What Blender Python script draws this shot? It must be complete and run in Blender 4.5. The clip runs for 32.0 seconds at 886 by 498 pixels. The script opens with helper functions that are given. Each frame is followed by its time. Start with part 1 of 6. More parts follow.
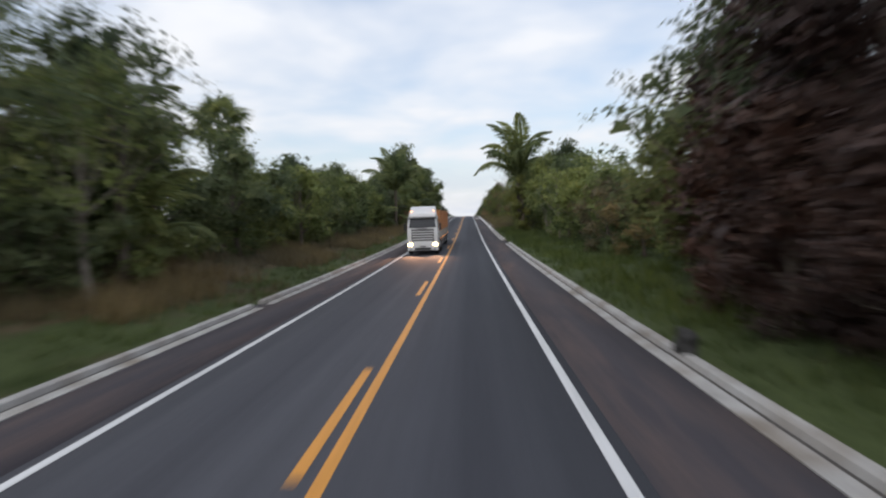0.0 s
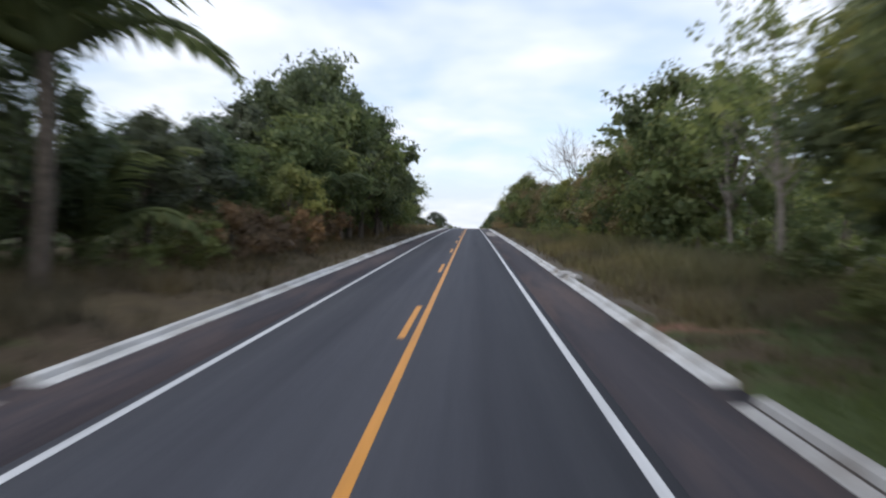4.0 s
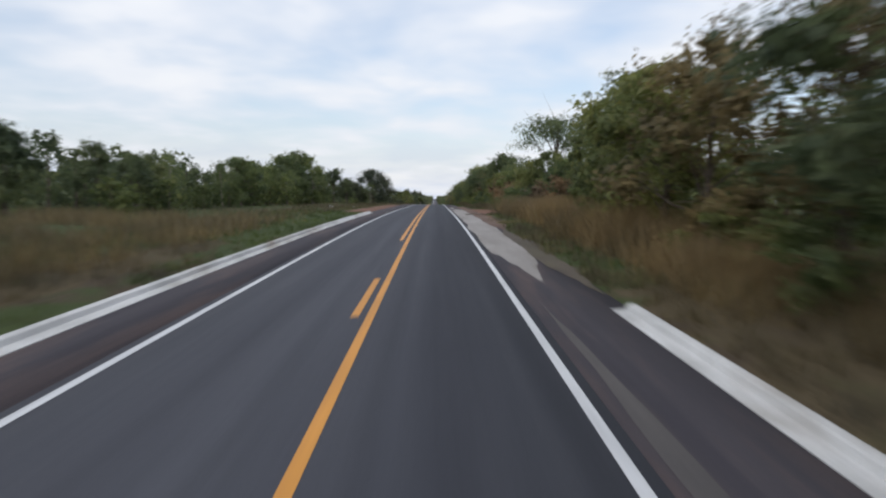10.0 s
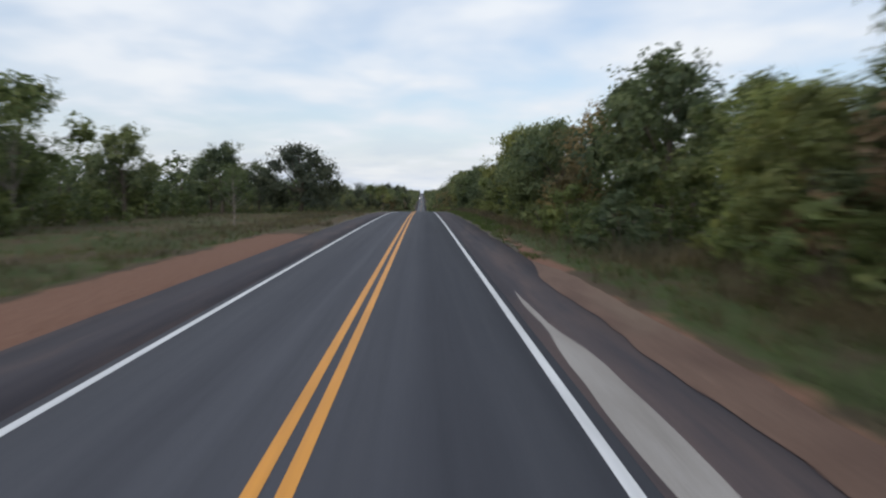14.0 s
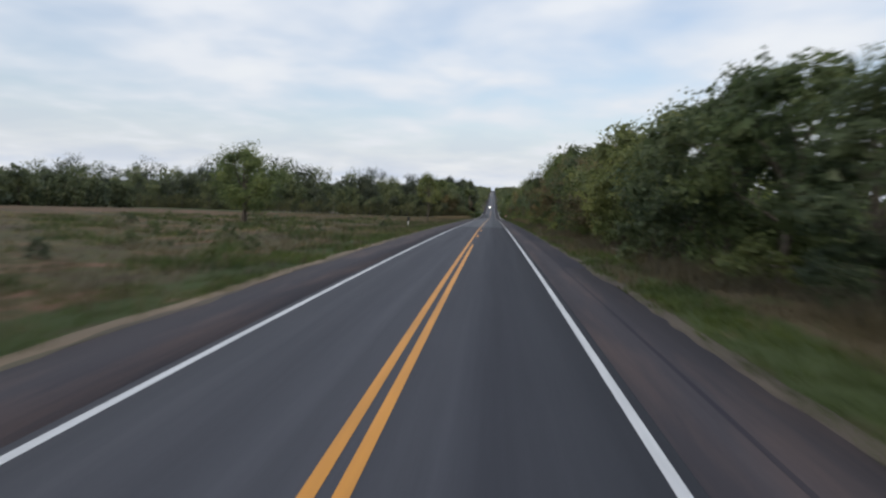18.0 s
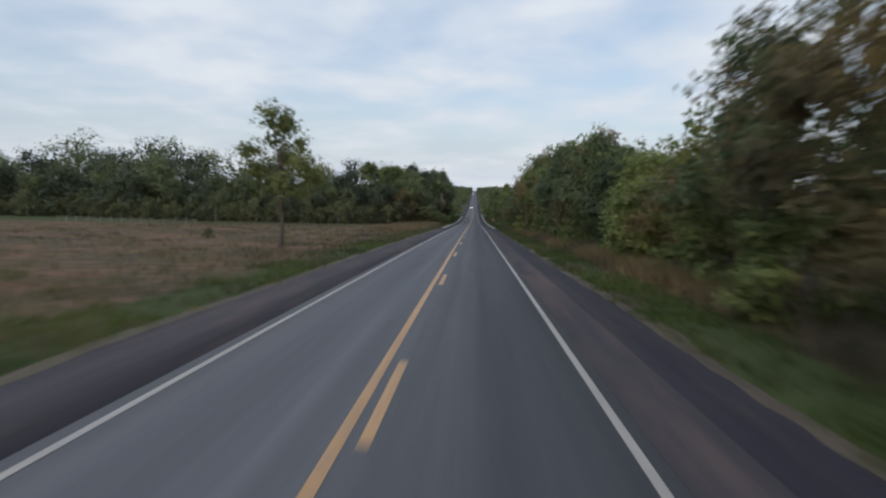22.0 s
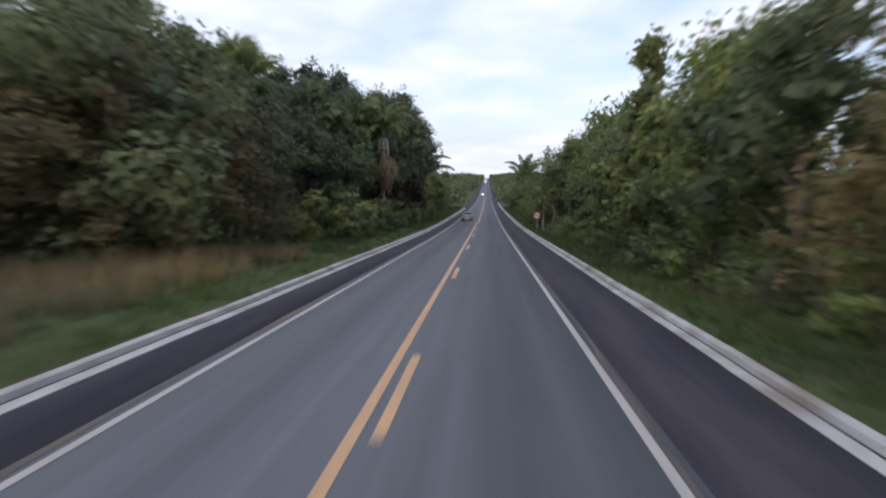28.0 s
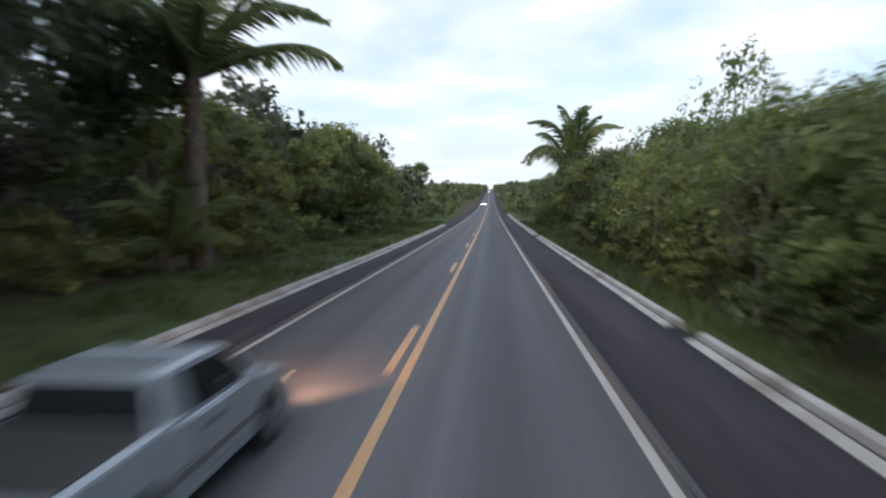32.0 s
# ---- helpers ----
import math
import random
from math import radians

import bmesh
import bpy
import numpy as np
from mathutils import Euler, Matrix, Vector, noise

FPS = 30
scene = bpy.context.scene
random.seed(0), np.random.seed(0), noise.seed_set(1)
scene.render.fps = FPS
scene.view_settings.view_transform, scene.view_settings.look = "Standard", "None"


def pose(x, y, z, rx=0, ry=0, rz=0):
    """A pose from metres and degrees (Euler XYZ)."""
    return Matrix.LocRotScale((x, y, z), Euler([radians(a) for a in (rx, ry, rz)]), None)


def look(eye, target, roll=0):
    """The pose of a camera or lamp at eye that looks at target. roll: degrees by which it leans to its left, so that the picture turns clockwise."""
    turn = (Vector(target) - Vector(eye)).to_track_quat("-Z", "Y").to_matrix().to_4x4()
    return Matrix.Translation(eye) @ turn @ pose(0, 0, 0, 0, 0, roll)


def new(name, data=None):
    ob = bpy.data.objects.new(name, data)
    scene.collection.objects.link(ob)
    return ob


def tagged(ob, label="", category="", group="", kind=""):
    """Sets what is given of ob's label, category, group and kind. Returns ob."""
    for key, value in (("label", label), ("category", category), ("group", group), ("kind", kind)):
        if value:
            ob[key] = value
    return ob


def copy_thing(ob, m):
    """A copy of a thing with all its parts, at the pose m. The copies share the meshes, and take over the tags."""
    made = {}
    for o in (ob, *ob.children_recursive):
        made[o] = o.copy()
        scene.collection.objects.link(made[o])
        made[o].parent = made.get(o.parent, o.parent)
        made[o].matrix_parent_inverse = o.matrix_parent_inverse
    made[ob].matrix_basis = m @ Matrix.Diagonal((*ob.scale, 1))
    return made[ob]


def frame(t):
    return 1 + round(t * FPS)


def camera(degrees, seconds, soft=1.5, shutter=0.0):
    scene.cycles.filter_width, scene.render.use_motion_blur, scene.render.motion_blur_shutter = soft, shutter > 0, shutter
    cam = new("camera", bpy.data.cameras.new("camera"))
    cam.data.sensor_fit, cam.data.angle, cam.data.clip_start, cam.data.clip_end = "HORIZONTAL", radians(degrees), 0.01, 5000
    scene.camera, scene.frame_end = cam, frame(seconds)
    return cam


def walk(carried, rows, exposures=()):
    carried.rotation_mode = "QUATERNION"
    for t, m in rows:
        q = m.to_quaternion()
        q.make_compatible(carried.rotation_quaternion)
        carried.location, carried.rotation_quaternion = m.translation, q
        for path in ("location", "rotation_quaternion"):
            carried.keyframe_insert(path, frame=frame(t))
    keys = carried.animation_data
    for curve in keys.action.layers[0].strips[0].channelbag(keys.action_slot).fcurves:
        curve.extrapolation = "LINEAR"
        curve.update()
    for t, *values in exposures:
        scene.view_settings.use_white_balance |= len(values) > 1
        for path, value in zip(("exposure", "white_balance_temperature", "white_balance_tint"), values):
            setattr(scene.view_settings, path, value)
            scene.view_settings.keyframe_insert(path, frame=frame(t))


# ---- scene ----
# ---- camera ----
cam = camera(75.0, 32.0, soft=2.2, shutter=0.7)
# seconds, x, y, z, yaw, pitch, roll (look()'s sense)
PATH = [
    (0.0, 1.90, 0.00, 2.850, 2.64, -2.13, -1.92),
    (0.5, 1.82, 11.15, 2.961, 2.88, -2.42, -2.57),
    (1.0, 1.75, 22.30, 3.100, 3.56, -0.91, -2.53),
    (1.5, 1.68, 33.45, 3.274, 3.94, -0.96, -0.78),
    (2.0, 1.61, 44.60, 3.486, 3.48, -0.01, -0.52),
    (2.5, 1.57, 55.73, 3.737, 3.31, -0.29, -0.19),
    (3.0, 1.53, 66.83, 4.026, 3.14, -0.57, 0.15),
    (3.5, 1.49, 77.88, 4.352, 2.97, -0.85, 0.49),
    (4.0, 1.45, 88.90, 4.716, 2.80, -1.13, 0.83),
    (4.5, 1.41, 99.85, 5.107, 2.63, -1.41, 1.17),
    (5.0, 1.37, 110.70, 5.514, 1.99, -1.90, 1.45),
    (5.5, 1.44, 121.50, 5.928, -0.70, -2.84, 1.67),
    (6.0, 1.50, 132.28, 6.343, -3.35, -4.06, 0.89),
    (6.5, 1.43, 143.06, 6.752, -2.68, -3.70, -0.22),
    (7.0, 1.36, 153.82, 7.152, -1.47, -3.78, 0.08),
    (7.5, 1.35, 164.58, 7.540, -1.13, -2.50, 0.15),
    (8.0, 1.34, 175.32, 7.914, -0.26, -3.51, 0.34),
    (8.5, 1.39, 186.06, 8.277, 0.47, -3.50, 2.91),
    (9.0, 1.44, 196.78, 8.636, -0.29, -3.74, 1.32),
    (9.5, 1.48, 207.50, 8.987, 0.02, -5.45, 0.61),
    (10.0, 1.52, 218.20, 9.328, -0.82, -4.87, 0.64),
    (10.5, 1.52, 228.93, 9.653, -0.89, -4.67, 0.93),
    (11.0, 1.53, 239.72, 9.951, -2.95, -6.42, 0.19),
    (11.5, 1.46, 250.57, 10.209, -4.14, -4.13, 0.93),
    (12.0, 1.40, 261.47, 10.411, -3.85, -6.42, 0.89),
    (12.5, 1.46, 272.43, 10.562, -3.54, -5.50, 1.98),
    (13.0, 1.53, 283.45, 10.665, -2.50, -5.95, 0.23),
    (13.5, 1.50, 294.53, 10.734, -1.72, -5.92, 0.49),
    (14.0, 1.46, 305.66, 10.783, -2.07, -5.44, 0.30),
    (14.5, 1.46, 316.85, 10.822, -2.42, -4.96, 0.11),
    (15.0, 1.46, 328.10, 10.862, -2.77, -4.48, -0.08),
    (15.5, 1.46, 339.40, 10.897, -3.12, -4.00, -0.27),
    (16.0, 1.46, 350.76, 10.922, -3.22, -2.78, 1.92),
    (16.5, 1.46, 362.18, 10.924, -0.87, -4.07, -1.05),
    (17.0, 1.49, 373.65, 10.885, 1.33, -5.11, 1.44),
    (17.5, 1.48, 385.18, 10.797, 5.31, -7.15, 1.36),
    (18.0, 1.50, 396.78, 10.648, 4.79, -5.85, 1.70),
    (18.5, 1.42, 408.44, 10.433, 5.55, -4.04, -2.59),
    (19.0, 1.34, 420.18, 10.144, 5.31, -3.80, -2.72),
    (19.5, 1.31, 431.98, 9.805, 6.32, -3.44, -2.23),
    (20.0, 1.28, 443.84, 9.443, 5.27, -4.73, -0.91),
    (20.5, 1.31, 455.76, 9.059, 5.95, -4.94, -1.53),
    (21.0, 1.33, 467.70, 8.653, 6.52, -5.37, -1.35),
    (21.5, 1.39, 479.68, 8.233, 6.08, -4.77, -0.96),
    (22.0, 1.45, 491.69, 7.806, 3.06, -5.65, 1.04),
    (22.5, 1.44, 503.73, 7.368, 3.93, -5.72, 0.88),
    (23.0, 1.43, 515.80, 6.912, 3.31, -6.12, -0.28),
    (23.5, 1.44, 527.91, 6.445, 2.92, -7.20, -0.73),
    (24.0, 1.46, 540.04, 5.971, 3.49, -5.05, -0.78),
    (24.5, 1.47, 552.17, 5.491, 4.48, -6.39, -0.92),
    (25.0, 1.47, 564.24, 5.005, 4.54, -6.08, -0.53),
    (25.5, 1.48, 576.27, 4.513, 4.59, -5.76, -0.15),
    (26.0, 1.49, 588.24, 4.015, 4.65, -5.45, 0.23),
    (26.5, 1.49, 600.17, 3.516, 4.70, -5.14, 0.62),
    (27.0, 1.50, 612.04, 3.018, 4.37, -4.63, 0.24),
    (27.5, 1.50, 623.88, 2.522, 3.60, -5.16, 0.87),
    (28.0, 1.50, 635.70, 2.026, 4.39, -6.56, -0.23),
    (28.5, 1.47, 647.50, 1.533, 3.90, -6.60, 0.11),
    (29.0, 1.44, 659.28, 1.043, 3.96, -8.23, -0.68),
    (29.5, 1.41, 671.04, 0.556, 3.79, -6.06, -0.24),
    (30.0, 1.38, 682.78, 0.073, 4.40, -7.14, -0.72),
    (30.5, 1.42, 694.50, -0.387, 4.35, -5.43, -1.08),
    (31.0, 1.46, 706.20, -0.800, 4.41, -7.28, -1.28),
    (31.5, 1.56, 717.88, -1.159, 5.22, -6.85, -1.12),
    (32.0, 1.67, 729.55, -1.457, 4.84, -5.27, -0.84),
]


def eye_pose(x, y, z, yaw, pitch, roll):
    a, b = radians(yaw), radians(pitch)
    way = Vector((-math.sin(a) * math.cos(b), math.cos(a) * math.cos(b), math.sin(b)))
    e = Vector((x, y, z))
    return look(e, e + way, roll)


walk(cam, [(t, eye_pose(*r)) for t, *r in PATH],
     [(0, 0.0, 6480, 11), (1, -0.03, 6450, 11), (2, -0.08, 6270, 9), (5, 0.27, 6130, 13), (6, 0.18, 6230, 12), (7, 0.06, 6280, 10), (8, 0.03, 6330, 11), (9, 0.0, 6360, 11), (11, -0.22, 6380, 11), (12, -0.43, 6380, 10.5),
      (13, -0.20, 6310, 9), (16, -0.05, 6330, 10), (17, -0.16, 6360, 10), (18, -0.16, 6330, 10), (19, -0.46, 6190, 9), (20, -0.56, 6100, 9), (21, -0.30, 6180, 9), (22, -0.28, 6170, 9), (23, -0.16, 6260, 10),
      (24, -0.10, 6280, 10), (27, -0.04, 6220, 10), (28, 0.18, 6060, 16), (29, 0.78, 6000, 10), (30, 0.76, 6030, 10), (31, 0.56, 6000, 7.5), (32, 0.24, 6180, 10)])

# ---- light ----
SUN_EL, SUN_AZ = 42.0, 205.0
world = bpy.data.worlds.new("dusk_sky")
scene.world = world
world.use_nodes = True
wn, wl = world.node_tree.nodes, world.node_tree.links
wn.clear()


def nd(nodes, kind, **values):
    n = nodes.new(kind)
    for key, v in values.items():
        if key.startswith("in_"):
            n.inputs[int(key[3:])].default_value = v
        elif key == "op":
            n.operation = v
        elif key == "blend":
            n.blend_type = v
        elif key == "dtype":
            n.data_type = v
    return n


sky = wn.new("ShaderNodeTexSky")
sky.sky_type = "NISHITA"
sky.sun_disc = False
sky.sun_elevation, sky.sun_rotation = radians(SUN_EL), radians(SUN_AZ)
sky.air_density, sky.dust_density = 1.2, 2.0
coord = wn.new("ShaderNodeTexCoord")
split = wn.new("ShaderNodeSeparateXYZ")
wl.new(coord.outputs["Generated"], split.inputs[0])
# direction laid on a flat cloud deck
lift = nd(wn, "ShaderNodeMath", op="MAXIMUM", in_1=0.0)
wl.new(split.outputs[2], lift.inputs[0])
lift2 = nd(wn, "ShaderNodeMath", op="ADD", in_1=0.16)
wl.new(lift.outputs[0], lift2.inputs[0])
deck = wn.new("ShaderNodeCombineXYZ")
for k in (0, 1):
    dv = nd(wn, "ShaderNodeMath", op="DIVIDE")
    wl.new(split.outputs[k], dv.inputs[0])
    wl.new(lift2.outputs[0], dv.inputs[1])
    wl.new(dv.outputs[0], deck.inputs[k])
puffs = nd(wn, "ShaderNodeTexNoise")
puffs.inputs["Scale"].default_value = 1.35
puffs.inputs["Detail"].default_value = 3.6
puffs.inputs["Roughness"].default_value = 0.5
puffs.inputs["Distortion"].default_value = 0.15
wl.new(deck.outputs[0], puffs.inputs["Vector"])
cover = wn.new("ShaderNodeValToRGB")
cover.color_ramp.elements[0].position, cover.color_ramp.elements[0].color = 0.36, (0.45, 0.45, 0.45, 1)
cover.color_ramp.elements[1].position, cover.color_ramp.elements[1].color = 0.60, (0.95, 0.95, 0.95, 1)
wl.new(puffs.outputs[0], cover.inputs[0])
shade = wn.new("ShaderNodeValToRGB")
shade.color_ramp.elements[0].position, shade.color_ramp.elements[0].color = 0.36, (0.82, 0.885, 1.0, 1)
shade.color_ramp.elements[1].position, shade.color_ramp.elements[1].color = 0.68, (1.05, 1.065, 1.085, 1)
wl.new(puffs.outputs[0], shade.inputs[0])
# the deck greys and dims towards the horizon
haze = wn.new("ShaderNodeMapRange")
haze.inputs[1].default_value, haze.inputs[2].default_value = 0.0, 0.95
haze.inputs[3].default_value, haze.inputs[4].default_value = 0.86, 1.12
wl.new(split.outputs[2], haze.inputs[0])
dim = nd(wn, "ShaderNodeVectorMath", op="SCALE")
wl.new(shade.outputs[0], dim.inputs[0])
wl.new(haze.outputs[0], dim.inputs["Scale"])
blue = nd(wn, "ShaderNodeVectorMath", op="SCALE")
blue.inputs["Scale"].default_value = 0.17
wl.new(sky.outputs[0], blue.inputs[0])
low = wn.new("ShaderNodeMapRange")
low.inputs[1].default_value, low.inputs[2].default_value = 0.02, 0.24
low.inputs[3].default_value, low.inputs[4].default_value = 1.0, 0.0
wl.new(split.outputs[2], low.inputs[0])
thick = nd(wn, "ShaderNodeMath", op="MAXIMUM")
wl.new(cover.outputs[0], thick.inputs[0])
wl.new(low.outputs[0], thick.inputs[1])
both = nd(wn, "ShaderNodeMix", dtype="RGBA")
wl.new(thick.outputs[0], both.inputs[0])
wl.new(blue.outputs[0], both.inputs[6])
wl.new(dim.outputs[0], both.inputs[7])
back = nd(wn, "ShaderNodeBackground", in_1=1.0)
wl.new(both.outputs[2], back.inputs[0])
wout = wn.new("ShaderNodeOutputWorld")
wl.new(back.outputs[0], wout.inputs[0])

lamp = bpy.data.lights.new("sun", "SUN")
lamp.energy, lamp.angle, lamp.color = 0.8, radians(30), (1.0, 0.95, 0.88)
sun = new("sun", lamp)
sun.matrix_basis = pose(0, 0, 60, 90 - SUN_EL, 0, 180 - SUN_AZ)


# ---- materials ----
def material(name):
    m = bpy.data.materials.new(name)
    m.use_nodes = True
    n, l = m.node_tree.nodes, m.node_tree.links
    return m, n, l, n["Principled BSDF"]


def ramp(n, *stops):
    r = n.new("ShaderNodeValToRGB")
    e = r.color_ramp.elements
    while len(e) < len(stops):
        e.new(0.5)
    for k, (p, c) in zip(e, stops):
        k.position, k.color = p, (*c, 1)
    return r


def noise_at(n, l, scale, detail=4.0, rough=0.55, stretch=None):
    """Noise in metres of the world."""
    g = n.new("ShaderNodeNewGeometry")
    src = g.outputs["Position"]
    if stretch:
        m = n.new("ShaderNodeMapping")
        m.inputs["Scale"].default_value = stretch
        l.new(src, m.inputs[0])
        src = m.outputs[0]
    t = n.new("ShaderNodeTexNoise")
    t.inputs["Scale"].default_value, t.inputs["Detail"].default_value, t.inputs["Roughness"].default_value = scale, detail, rough
    l.new(src, t.inputs["Vector"])
    return t.outputs[0]


def mixed(n, l, fac, a, b, blend="MIX"):
    m = nd(n, "ShaderNodeMix", dtype="RGBA", blend=blend)
    for sock, v in ((0, fac), (6, a), (7, b)):
        if isinstance(v, (int, float)):
            m.inputs[sock].default_value = v
        elif isinstance(v, tuple):
            m.inputs[sock].default_value = (*v, 1)
        else:
            l.new(v, m.inputs[sock])
    return m.outputs[2]


def bump(n, l, b, height, strength=0.3, distance=0.02):
    k = n.new("ShaderNodeBump")
    k.inputs["Strength"].default_value, k.inputs["Distance"].default_value = strength, distance
    l.new(height, k.inputs["Height"])
    l.new(k.outputs[0], b.inputs["Normal"])


def surface(name, dark, light, scale=3.0, fine=60.0, rough=0.8, relief=0.3, stretch=None, metal=0.0, dirt=None):
    """Two scales of variation: broad stains and fine grain."""
    m, n, l, b = material(name)
    broad = noise_at(n, l, scale, 5, 0.6, stretch)
    grain = noise_at(n, l, fine, 3, 0.6)
    r = ramp(n, (0.3, dark), (0.7, light))
    l.new(broad, r.inputs[0])
    g = ramp(n, (0.25, (0.7, 0.7, 0.7)), (0.75, (1.2, 1.2, 1.2)))
    l.new(grain, g.inputs[0])
    c = mixed(n, l, 1.0, r.outputs[0], g.outputs[0], "MULTIPLY")
    if dirt:
        d = ramp(n, (0.5, (0, 0, 0)), (0.68, (1, 1, 1)))
        l.new(noise_at(n, l, scale * 0.37, 6, 0.65, stretch), d.inputs[0])
        c = mixed(n, l, d.outputs[0], c, dirt)
    l.new(c, b.inputs["Base Color"])
    b.inputs["Roughness"].default_value, b.inputs["Metallic"].default_value = rough, metal
    if relief:
        bump(n, l, b, grain, relief)
    return m


def plain(name, colour, rough=0.5, metal=0.0, grime=0.12):
    m, n, l, b = material(name)
    r = ramp(n, (0.3, tuple(c * (1 - grime) for c in colour)), (0.7, colour))
    l.new(noise_at(n, l, 4.0, 5), r.inputs[0])
    l.new(r.outputs[0], b.inputs["Base Color"])
    b.inputs["Roughness"].default_value, b.inputs["Metallic"].default_value = rough, metal
    return m


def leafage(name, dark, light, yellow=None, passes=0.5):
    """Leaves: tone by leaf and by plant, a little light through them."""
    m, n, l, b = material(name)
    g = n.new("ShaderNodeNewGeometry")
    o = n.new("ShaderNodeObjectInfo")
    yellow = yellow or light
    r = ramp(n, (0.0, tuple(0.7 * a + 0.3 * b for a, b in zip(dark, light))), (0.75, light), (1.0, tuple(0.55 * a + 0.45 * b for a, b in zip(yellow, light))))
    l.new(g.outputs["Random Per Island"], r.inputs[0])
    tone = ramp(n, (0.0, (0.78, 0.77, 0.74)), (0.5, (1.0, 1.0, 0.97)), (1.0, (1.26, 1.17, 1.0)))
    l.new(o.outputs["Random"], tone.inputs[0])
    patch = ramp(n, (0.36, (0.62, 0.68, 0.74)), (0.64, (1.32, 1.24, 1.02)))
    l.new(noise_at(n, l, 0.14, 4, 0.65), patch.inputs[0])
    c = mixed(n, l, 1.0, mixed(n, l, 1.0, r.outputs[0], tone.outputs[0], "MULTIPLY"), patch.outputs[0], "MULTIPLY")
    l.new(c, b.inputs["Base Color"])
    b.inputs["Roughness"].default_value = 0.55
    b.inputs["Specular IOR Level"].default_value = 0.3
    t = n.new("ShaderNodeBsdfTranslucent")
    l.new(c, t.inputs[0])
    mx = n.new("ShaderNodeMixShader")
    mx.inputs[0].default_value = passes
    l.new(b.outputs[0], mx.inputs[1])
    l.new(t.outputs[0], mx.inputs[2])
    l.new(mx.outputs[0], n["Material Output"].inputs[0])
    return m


def asphalt(name, dark, light, rust, lane):
    """Asphalt: stone grain, streaks along the way, worn wheel tracks."""
    m, n, l, b = material(name)
    streak = noise_at(n, l, 1.0, 5, 0.6, (2.2, 0.05, 1.0))
    blot = noise_at(n, l, 0.35, 5, 0.6)
    grain = noise_at(n, l, 55.0, 2, 0.7)
    r = ramp(n, (0.32, dark), (0.68, light))
    l.new(streak, r.inputs[0])
    c = mixed(n, l, 0.35, r.outputs[0], mixed(n, l, blot, dark, light))
    if rust:
        k = ramp(n, (0.46, (0, 0, 0)), (0.66, (1, 1, 1)))
        l.new(noise_at(n, l, 0.8, 5, 0.65, (1.0, 0.12, 1.0)), k.inputs[0])
        c = mixed(n, l, k.outputs[0], c, rust)
    if lane:
        g = n.new("ShaderNodeNewGeometry")
        sp = n.new("ShaderNodeSeparateXYZ")
        l.new(g.outputs["Position"], sp.inputs[0])
        ab = nd(n, "ShaderNodeMath", op="ABSOLUTE")
        l.new(sp.outputs[0], ab.inputs[0])
        w = ramp(n, (0.0, (1.0, 1.0, 1.0)), (0.2, (0.9, 0.9, 0.9)), (0.27, (1.06, 1.06, 1.06)), (0.48, (0.78, 0.78, 0.8)), (0.72, (1.08, 1.08, 1.08)), (0.92, (0.92, 0.92, 0.92)))
        dv = nd(n, "ShaderNodeMath", op="DIVIDE", in_1=3.75)
        l.new(ab.outputs[0], dv.inputs[0])
        l.new(dv.outputs[0], w.inputs[0])
        c = mixed(n, l, 0.8, c, w.outputs[0], "MULTIPLY")
    sp2 = ramp(n, (0.3, (0.72, 0.72, 0.72)), (0.7, (1.25, 1.25, 1.25)))
    l.new(grain, sp2.inputs[0])
    c = mixed(n, l, 1.0, c, sp2.outputs[0], "MULTIPLY")
    l.new(c, b.inputs["Base Color"])
    b.inputs["Roughness"].default_value = 0.88
    b.inputs["Specular IOR Level"].default_value = 0.22
    bump(n, l, b, grain, 0.35, 0.01)
    return m


def paint(name, colour, under, worn):
    """Road paint rubbed off in spots."""
    m, n, l, b = material(name)
    k = ramp(n, (worn - 0.06, (1, 1, 1)), (worn + 0.06, (0, 0, 0)))
    l.new(noise_at(n, l, 9.0, 6, 0.75), k.inputs[0])
    k2 = ramp(n, (0.3, tuple(c * 0.75 for c in colour)), (0.7, colour))
    l.new(noise_at(n, l, 1.3, 4, 0.6, (3.0, 0.3, 1.0)), k2.inputs[0])
    l.new(mixed(n, l, k.outputs[0], k2.outputs[0], under), b.inputs["Base Color"])
    b.inputs["Roughness"].default_value = 0.6
    return m


M_ROAD_NEW = asphalt("asphalt_dark", (0.053, 0.056, 0.068), (0.077, 0.080, 0.094), None, True)
M_ROAD_OLD = asphalt("asphalt_pale", (0.090, 0.095, 0.107), (0.129, 0.133, 0.146), None, True)
M_SHOULDER = asphalt("asphalt_shoulder", (0.040, 0.037, 0.045), (0.062, 0.056, 0.063), (0.092, 0.070, 0.068), False)
M_SHOULDER_B = asphalt("asphalt_shoulder_dark", (0.022, 0.021, 0.031), (0.038, 0.036, 0.046), (0.050, 0.043, 0.048), False)
M_WHITE = paint("white_road_paint", (0.62, 0.63, 0.64), (0.12, 0.12, 0.13), 0.30)
M_WHITE_OLD = paint("white_road_paint_worn", (0.38, 0.355, 0.33), (0.17, 0.17, 0.18), 0.40)
M_YELLOW = paint("yellow_road_paint", (0.62, 0.27, 0.035), (0.12, 0.11, 0.10), 0.30)
M_YELLOW_OLD = paint("yellow_road_paint_worn", (0.50, 0.29, 0.13), (0.18, 0.17, 0.17), 0.42)
M_KERB = surface("kerb_concrete", (0.25, 0.24, 0.23), (0.45, 0.45, 0.44), 1.6, 40, 0.85, 0.35, dirt=(0.16, 0.13, 0.10))
